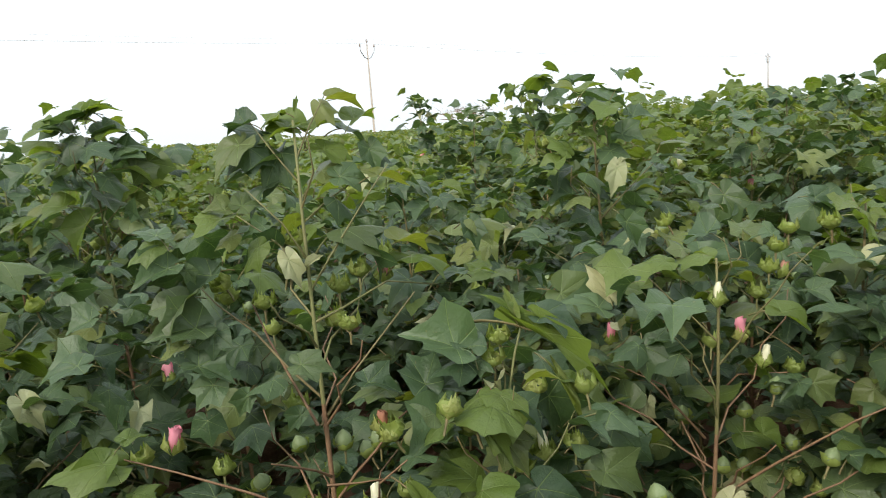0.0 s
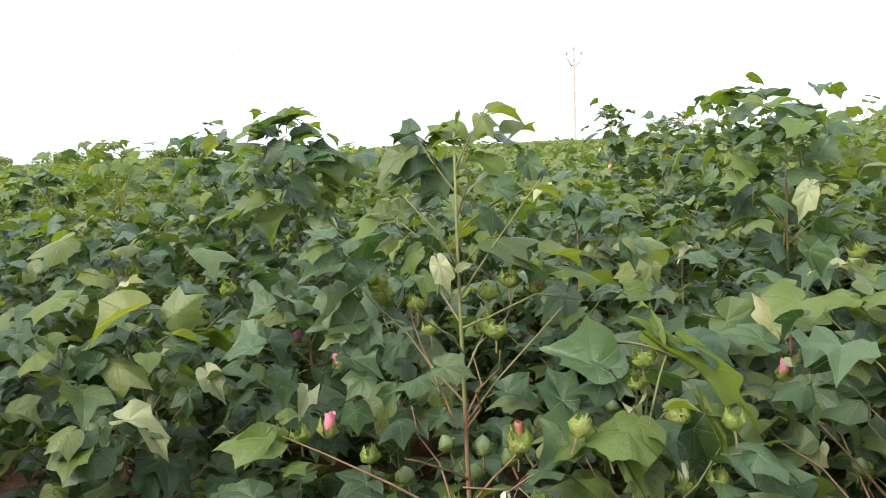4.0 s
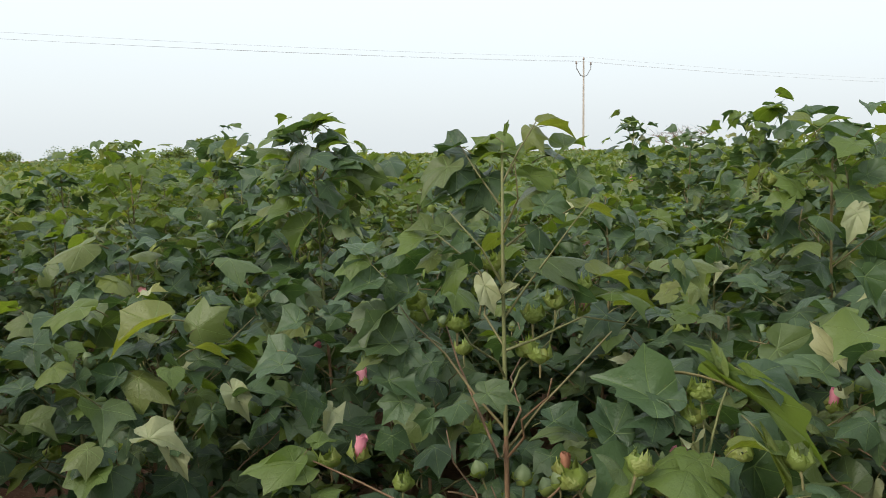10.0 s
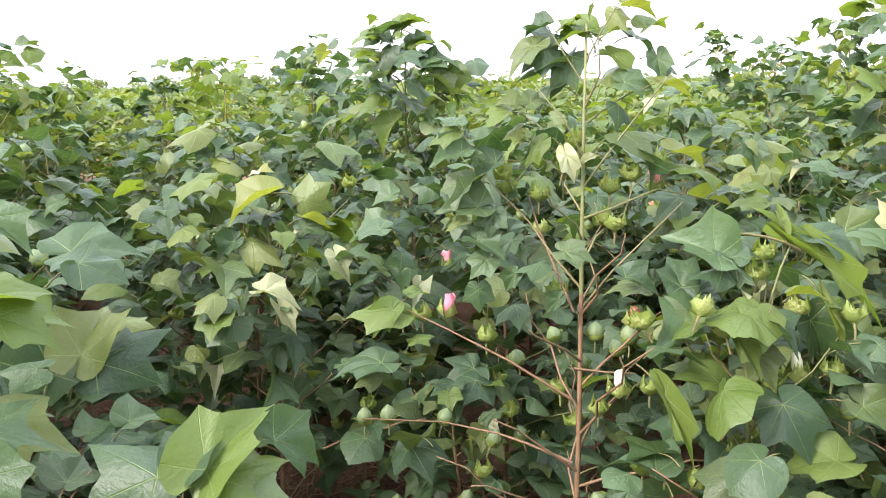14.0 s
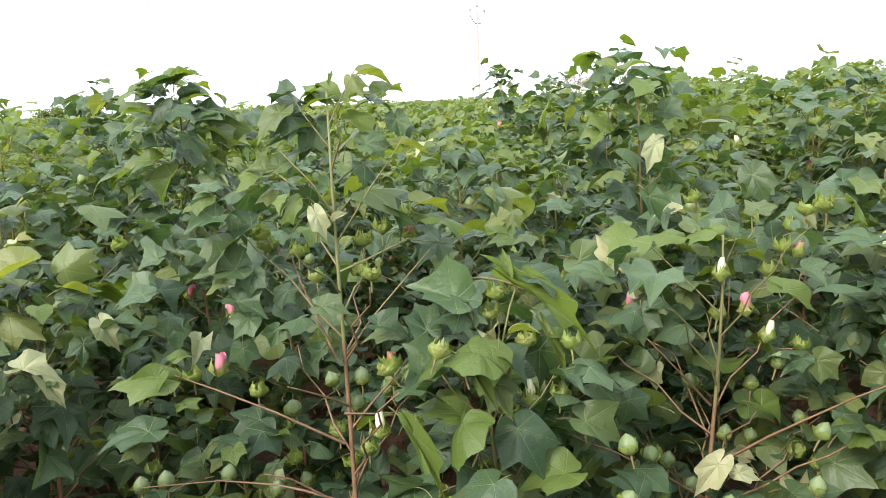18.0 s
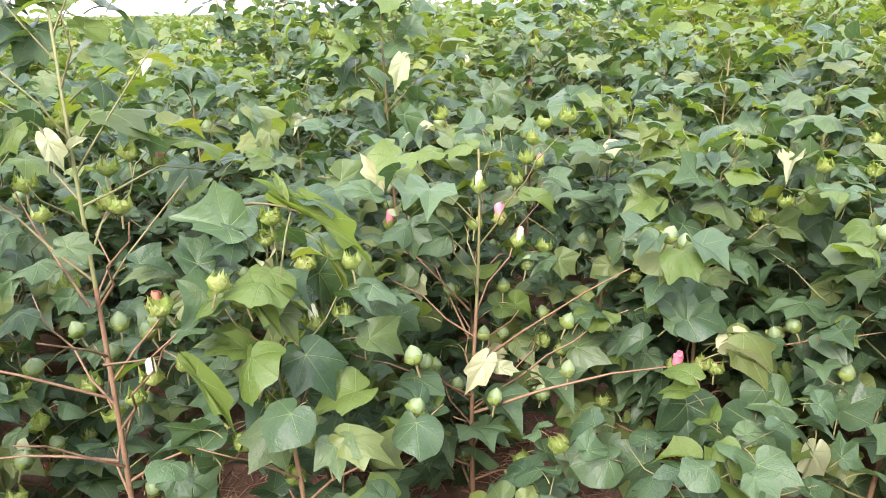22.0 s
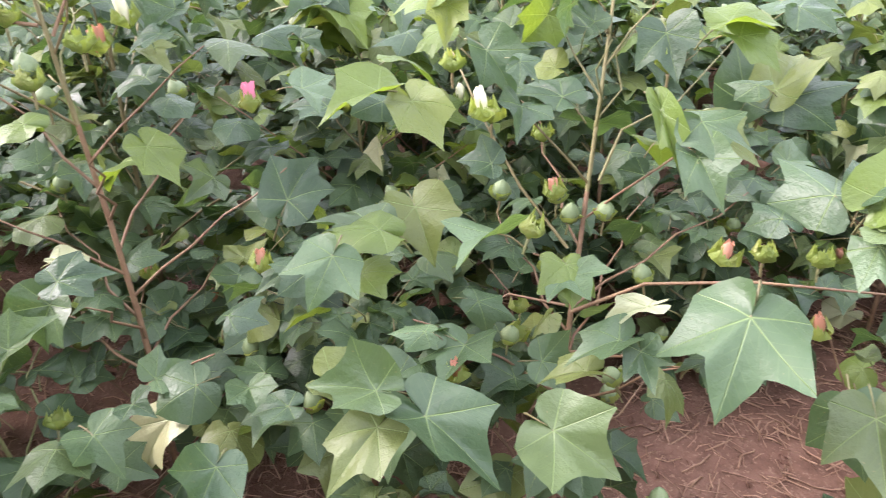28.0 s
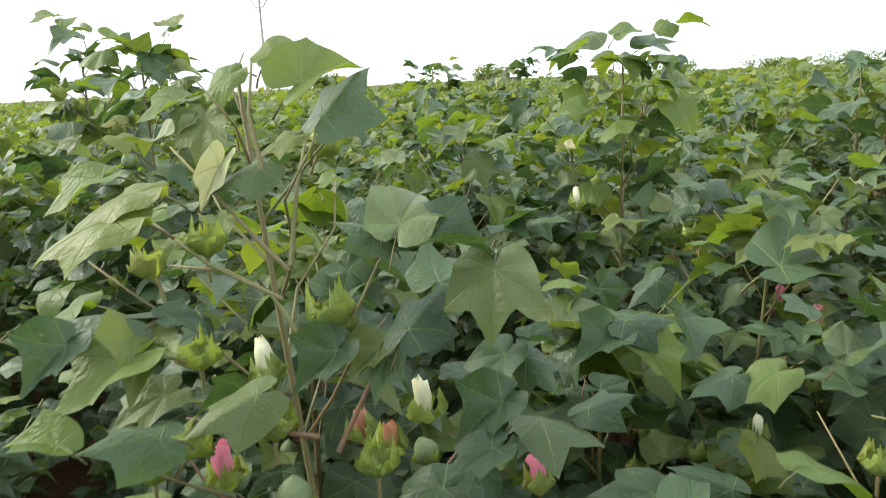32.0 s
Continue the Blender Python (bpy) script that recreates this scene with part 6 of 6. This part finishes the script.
# leaves round the pink flower and under the white ones
leaf_at(plant_p, 1.213, 1.255, 0.428, 0.114, -169, 57, 14, pick=0, wide=0.92)
leaf_at(plant_p, 1.358, 1.222, 0.396, 0.130, -143, 55, -2, pick=6, wide=0.92)
leaf_at(plant_p, 1.390, 1.227, 0.427, 0.061, 123, 52, 43, "young", pick=3, wide=0.68)
leaf_at(plant_p, 1.544, 1.203, 0.426, 0.123, 43, -52, 3, pick=3, wide=0.92)
leaf_at(plant_p, 1.222, 1.319, 0.630, 0.130, 74, -25, 39, pick=9, wide=0.92)
leaf_at(plant_p, 1.348, 1.277, 0.560, 0.132, 106, 22, 36, pick=1, wide=0.68)
leaf_at(plant_p, 1.347, 1.286, 0.588, 0.118, 85, 6, 12, pick=7, wide=0.68)
leaf_at(plant_p, 1.128, 1.317, 0.580, 0.075, -90, 26, -29, pick=13, wide=0.68)
leaf_at(plant_p, 1.707, 1.528, 0.686, 0.165, 111, 34, 52, pick=4, wide=0.68)
leaf_at(plant_p, 1.196, 1.584, 0.779, 0.113, 85, -9, 25, pick=10, wide=0.68)
leaf_at(plant_p, 1.140, 1.597, 0.793, 0.094, -45, -32, -28, pick=2, wide=0.68)
leaf_at(plant_p, 1.175, 1.573, 0.736, 0.082, 144, 47, 50, pick=8, wide=0.92)
leaf_at(plant_p, 1.195, 1.936, 0.881, 0.118, -78, -9, -31, pick=0, wide=0.68)
leaf_at(plant_p, 1.367, 1.917, 0.904, 0.106, -95, 37, -39, "pale", pick=6, wide=0.68)
leaf_at(plant_p, 1.462, 1.894, 0.877, 0.117, 96, -7, 28, "young", pick=3, wide=0.68)
leaf_at(plant_p, 1.432, 1.918, 0.937, 0.078, 85, -36, 28, "young", pick=5, wide=0.68)
leaf_at(plant_p, 1.664, 1.876, 0.920, 0.138, 97, -6, 28, pick=9, wide=0.68)
leaf_at(plant_p, 0.994, 1.262, 0.346, 0.083, -121, 42, -27, pick=1, wide=0.92)
leaf_at(plant_p, 1.080, 1.231, 0.292, 0.072, 116, 42, 40, pick=7, wide=0.68)
leaf_at(plant_c, 0.356, 1.011, 0.618, 0.073, -133, 37, -39, pick=0, wide=0.92)
leaf_at(plant_c, 0.387, 1.009, 0.628, 0.057, 131, 22, 33, pick=6, wide=0.92)
leaf_at(plant_c, 0.474, 0.989, 0.607, 0.082, 117, 9, 29, pick=11, wide=0.68)
leaf_at(plant_c, 0.452, 0.988, 0.595, 0.058, 174, 39, 4, pick=3, wide=0.92)
leaf_at(plant_c, 0.195, 1.014, 0.553, 0.048, -152, 45, -31, pick=9, wide=0.92)


# ---------------------------------------------------------------- the field
NEAR = [(o.location.x, o.location.y) for o in scene.objects if o.name.startswith("cotton_plant")]
rng = random.Random(77)


def field_height(x, y):
    right = min(1.0, max(0.0, (x + 0.5) / 2.5))
    return 1.06 + 0.18 * right + 0.17 * noise.noise((x * 0.6, y * 0.6, 7.0)) + 0.05 * noise.noise((x * 0.08, y * 0.08, 2.0))


# plants of the second belt: shared meshes, each plant with its stem and foliage
def belt_plant(seed, height, fine):
    r = random.Random(seed)
    stem, branches, leaves, fruits_ = grow(r, height, spread=0.46, bare=0.15, dense=1.2)
    plant = tagged(new("cotton_plant"), "bushy green cotton plant among its neighbours", "cotton plant", "cotton plants of the field")
    s = Soup()
    v, f = tube(stem, [0.009 - 0.0007 * i for i in range(len(stem))], 6)
    s.add(v, f)
    for pts, rad in branches:
        v, f = tube(pts[::2] if len(pts) > 4 else pts, rad, 3)
        s.add(v, f)
    part("stem", s.mesh("stem", M_TWIG), plant)
    s = Soup()
    for p, az, pitch, roll, size, q in leaves:
        v, f, uv = r.choice(BLADES if fine else SMALL_BLADES)
        m = np.array(leaf_pose(Vector(p), az, pitch, roll, size))
        s.add(v @ m[:3, :3].T + m[:3, 3], f, 1 if q > 0.74 and r.random() < 0.5 else 0, uv)
    # the coarse outer plants take the leaf colour with haze painted in
    tagged(part("foliage", s.mesh("foliage", M_LEAF if fine else M_FAR_HAZE, M_YOUNG), plant), kind="stuff")
    r.shuffle(fruits_)
    for p, kind, rx, ry in fruits_[:3]:
        if kind != "bud":
            part("boll" if kind == "boll" else "flower", r.choice(BOLLS if kind == "boll" else PETALS[kind]), plant, pose(*p, rx, ry, 0))
    return plant


BELT = [belt_plant(500 + i, 1.12 + 0.05 * (i % 5), i < 5) for i in range(10)]
spots = []
for j in range(-9, 19):
    for i in range(-20, 19):
        x, y = -0.3 + 0.5 * i + rng.uniform(-0.2, 0.2), 0.5 + 0.5 * j + rng.uniform(-0.2, 0.2)
        if math.hypot(x - 0.2, y + 0.3) > 5.7 or any(math.hypot(x - a, y - b) < 0.30 for a, b in NEAR) or math.hypot(x - 0.3, y + 0.3) < 1.25 or (y < -1.3 and x > -2.2 and math.hypot(x, y) > 3) or (x > 1.8 and y < 0.4 and math.hypot(x, y) > 2.8):
            continue
        if (-0.75 < x < 1.7 and 0.3 < y < 1.35) or (-0.7 < x < 0.3 and -1.2 < y < 0.5):
            continue
        spots.append((x, y))
used = set()
for n_, (x, y) in enumerate(spots):
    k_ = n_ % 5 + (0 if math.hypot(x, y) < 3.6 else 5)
    src = BELT[k_]
    h = min(1.34, field_height(x, y) * rng.uniform(0.88, 1.1)) / (1.12 + 0.05 * (k_ % 5))
    m = pose(x, y, 0, rng.uniform(-4, 4), rng.uniform(-4, 4), rng.uniform(0, 360))
    ob = src if k_ not in used else copy_thing(src, m)
    used.add(k_)
    ob.matrix_basis = m @ Matrix.Diagonal((h, h, h, 1))

# the far field: crop too dense to count
def crop(name, r0, r1, spacing, leaves, size, low, step, rings, start=-50.0, wide=165.0):
    """Foliage of the plants between two distances, crown by crown."""
    s = Soup()
    blades = [leaf_arrays(rng, depth=rng.uniform(0.7, 1.2), fold=rng.uniform(0.05, 0.2), droop=rng.uniform(0.1, 0.4), step=step, rings=rings) for _ in range(8)]
    rad = r0
    while rad < r1:
        gap = spacing * (rad / r0) ** 0.5
        count = max(1, int(radians(wide) * rad / gap))
        for i in range(count):
            ang = radians(start + wide * (i + rng.uniform(-0.4, 0.4)) / count)
            q = rad + rng.uniform(-0.5, 0.5) * gap
            x, y = 0.2 - q * math.sin(ang), -0.3 + q * math.cos(ang)
            h = field_height(x, y) * rng.uniform(0.84, 1.1) * (1.0 if rng.random() < 0.86 else rng.uniform(1.1, 1.26))
            for _ in range(leaves):
                u, w = rng.random() ** 0.6, rng.uniform(0, 6.28)
                rr = 0.6 * gap * math.sqrt(rng.random()) * (0.5 + 0.5 * (1 - u * u))
                p = (x + rr * math.cos(w), y + rr * math.sin(w), h * (low + (1 - low) * u))
                m = np.array(leaf_pose(Vector(p), rng.uniform(0, 360), rng.uniform(-5, 60), rng.uniform(-30, 30), size * (rad / r0) ** 0.35 * rng.uniform(0.7, 1.2)))
                v, f, uv = rng.choice(blades)
                s.add(v @ m[:3, :3].T + m[:3, 3], f, 0, uv)
        rad += gap * 0.85
    # far crop in the lighter leaf colour that stands in for haze
    return tagged(new(name, s.mesh(name, M_FAR_HAZE)), "dense green cotton crop stretching to the horizon", "cotton crop", "", "stuff")


crop("crop_behind", 3.2, 24.0, 0.6, 34, 0.11, 0.35, 4, (0, 1.0), 112.0, 198.0)
crop("crop_near", 5.7, 11.0, 0.5, 70, 0.078, 0.4, 2, (0, 1.0))
crop("crop_middle", 11.0, 30.0, 0.6, 30, 0.09, 0.5, 4, (0, 1.0))
crop("crop_far", 30.0, 160.0, 1.0, 20, 0.15, 0.55, 4, (0, 1.0))

# ---------------------------------------------------------------- distant trees, mound, power line
def far_tree(x, y, height, width, seed):
    r = random.Random(seed)
    tree = tagged(new("tree"), "distant round-crowned tree hazy on the horizon", "tree", "distant trees")
    tree.location = (x, y, -0.03)
    s = Soup()
    v, f = tube([(0, 0, 0), (0.02 * height, 0, height * 0.3), (0, 0.01 * height, height * 0.6)], [height * 0.035, height * 0.028, height * 0.012], 7)
    s.add(v, f)
    for k in range(5):
        a = r.uniform(0, 6.28)
        v, f = tube([(0, 0, height * 0.3), (0.16 * width * math.cos(a), 0.16 * width * math.sin(a), height * 0.5), (0.36 * width * math.cos(a), 0.36 * width * math.sin(a), height * 0.68)], [height * 0.018, height * 0.012, height * 0.005], 5)
        s.add(v, f)
    part("trunk", s.mesh("trunk", M_STEM), tree)
    s = Soup()
    blade = leaf_arrays(r, step=4, rings=(0, 1.0))
    clumps = [(r.gauss(0, 0.26) * width, r.gauss(0, 0.26) * width, height * r.uniform(0.42, 0.92), r.uniform(0.12, 0.26) * width) for _ in range(16)]
    for cx, cy, cz, cr in clumps:
        for _ in range(150):
            d = Vector((r.gauss(0, 1), r.gauss(0, 1), r.gauss(0, 0.8))).normalized() * cr * r.uniform(0.3, 1.0)
            m = np.array(leaf_pose(Vector((cx, cy, cz)) + d, r.uniform(0, 360), r.uniform(-20, 70), 0, 0.075 * height * r.uniform(0.6, 1.3)))
            s.add(blade[0] @ m[:3, :3].T + m[:3, 3], blade[1], 0, blade[2])
    tagged(part("crown", s.mesh("crown", M_FAR_HAZE), tree), kind="stuff")
    return tree


far_tree(-90, 119, 5.1, 5.0, 1)
far_tree(-97, 116, 3.1, 6.0, 2)
far_tree(-118, 112, 2.9, 9.0, 3)
far_tree(-128, 104, 2.7, 8.0, 4)
far_tree(-150, 96, 2.9, 10.0, 5)
far_tree(-170, 60, 3.9, 10.0, 6)
far_tree(-160, 20, 3.7, 9.0, 7)


def twiggy_bush(x, y, height, seed):
    """A leafless reddish bush."""
    r = random.Random(seed)
    bush = tagged(new("bush"), "leafless reddish-brown twiggy bush beyond the crop", "bush")
    bush.location = (x, y, -0.03)
    for k in range(9):
        a, out = r.uniform(0, 6.28), r.uniform(0.3, 0.9) * height
        s = Soup()
        main = [(0, 0, 0), (0.35 * out * math.cos(a), 0.35 * out * math.sin(a), 0.45 * height), (out * math.cos(a), out * math.sin(a), height * r.uniform(0.75, 1.0))]
        v, f = tube(main, [0.05, 0.03, 0.012], 5)
        s.add(v, f)
        for j in range(26):
            u = r.uniform(0.35, 1)
            p = np.array(main[1]) * (1 - u) + np.array(main[2]) * u
            d = np.array([r.gauss(0, 1), r.gauss(0, 1), abs(r.gauss(0.4, 0.6))]) * 0.16 * height
            v, f = tube([p, p + d * 0.5 + 0.02, p + d], [0.018, 0.012, 0.006], 3)
            s.add(v, f)
        part("limb", s.mesh("limb", M_STEM), bush)
    return bush


twiggy_bush(-2.2, 62, 3.0, 3)


def power_pole(x, y, height, along):
    """A concrete pole with a V-shaped iron cross-arm and three insulators; along: the line's direction in degrees."""
    pole = tagged(new("power_pole"), "slender concrete power pole with an iron V cross-arm", "power pole", "power poles of the line")
    pole.matrix_basis = pose(x, y, -0.03, 0, 0, along)
    s = Soup()
    v, f = tube([(0, 0, -0.3), (0, 0, height * 0.5), (0, 0, height)], [0.11, 0.09, 0.07], 4)
    s.add(v, f)
    part("shaft", s.mesh("shaft", M_CONCRETE, smooth=False), pole)
    s = Soup()
    for q in (-1, 1):
        v, f = tube([(0, 0, height - 1.05), (q * 0.28, 0, height - 0.98), (q * 0.62, 0, height - 0.55), (q * 0.66, 0, height - 0.30)], 0.035, 6)
        s.add(v, f)
    part("cross_arm", s.mesh("cross_arm", M_IRON), pole)
    tops = [(-0.66, 0, height - 0.28), (0.66, 0, height - 0.28), (0, 0, height + 0.02)]
    for p in tops:
        s = Soup()
        v, f = lathe([(0.03, 0), (0.035, 0.05), (0.085, 0.08), (0.06, 0.13), (0.075, 0.17), (0.045, 0.24), (0.001, 0.26)], 9)
        s.add(v, f)
        part("insulator", s.mesh("insulator", M_PORCELAIN), pole, pose(*p))
    return pole


POLES = [(-50.0, 2.0), (-8.7, 53.2), (36.0, 104.5)]
LINE = -38.9
for px_, py_ in POLES:
    power_pole(px_, py_, 7.45, LINE + 90)
turn = Matrix.Rotation(radians(LINE + 90), 3, "Z")
for (ax, ay), (bx, by) in zip(POLES, POLES[1:]):
    for off, top in ((-0.66, 7.4), (0.66, 7.4), (0.0, 7.7)):
        o = turn @ Vector((off, 0, 0))
        pts = [(ax + (bx - ax) * u + o.x, ay + (by - ay) * u + o.y, top - 4 * 0.5 * u * (1 - u)) for u in [i / 16 for i in range(17)]]
        s = Soup()
        v, f = tube(pts, 0.006, 4)
        s.add(v, f)
        tagged(new("power_line_wire", s.mesh("wire", M_WIRE)), "thin slack bare wire strung between the poles", "wire", "wires of the line")
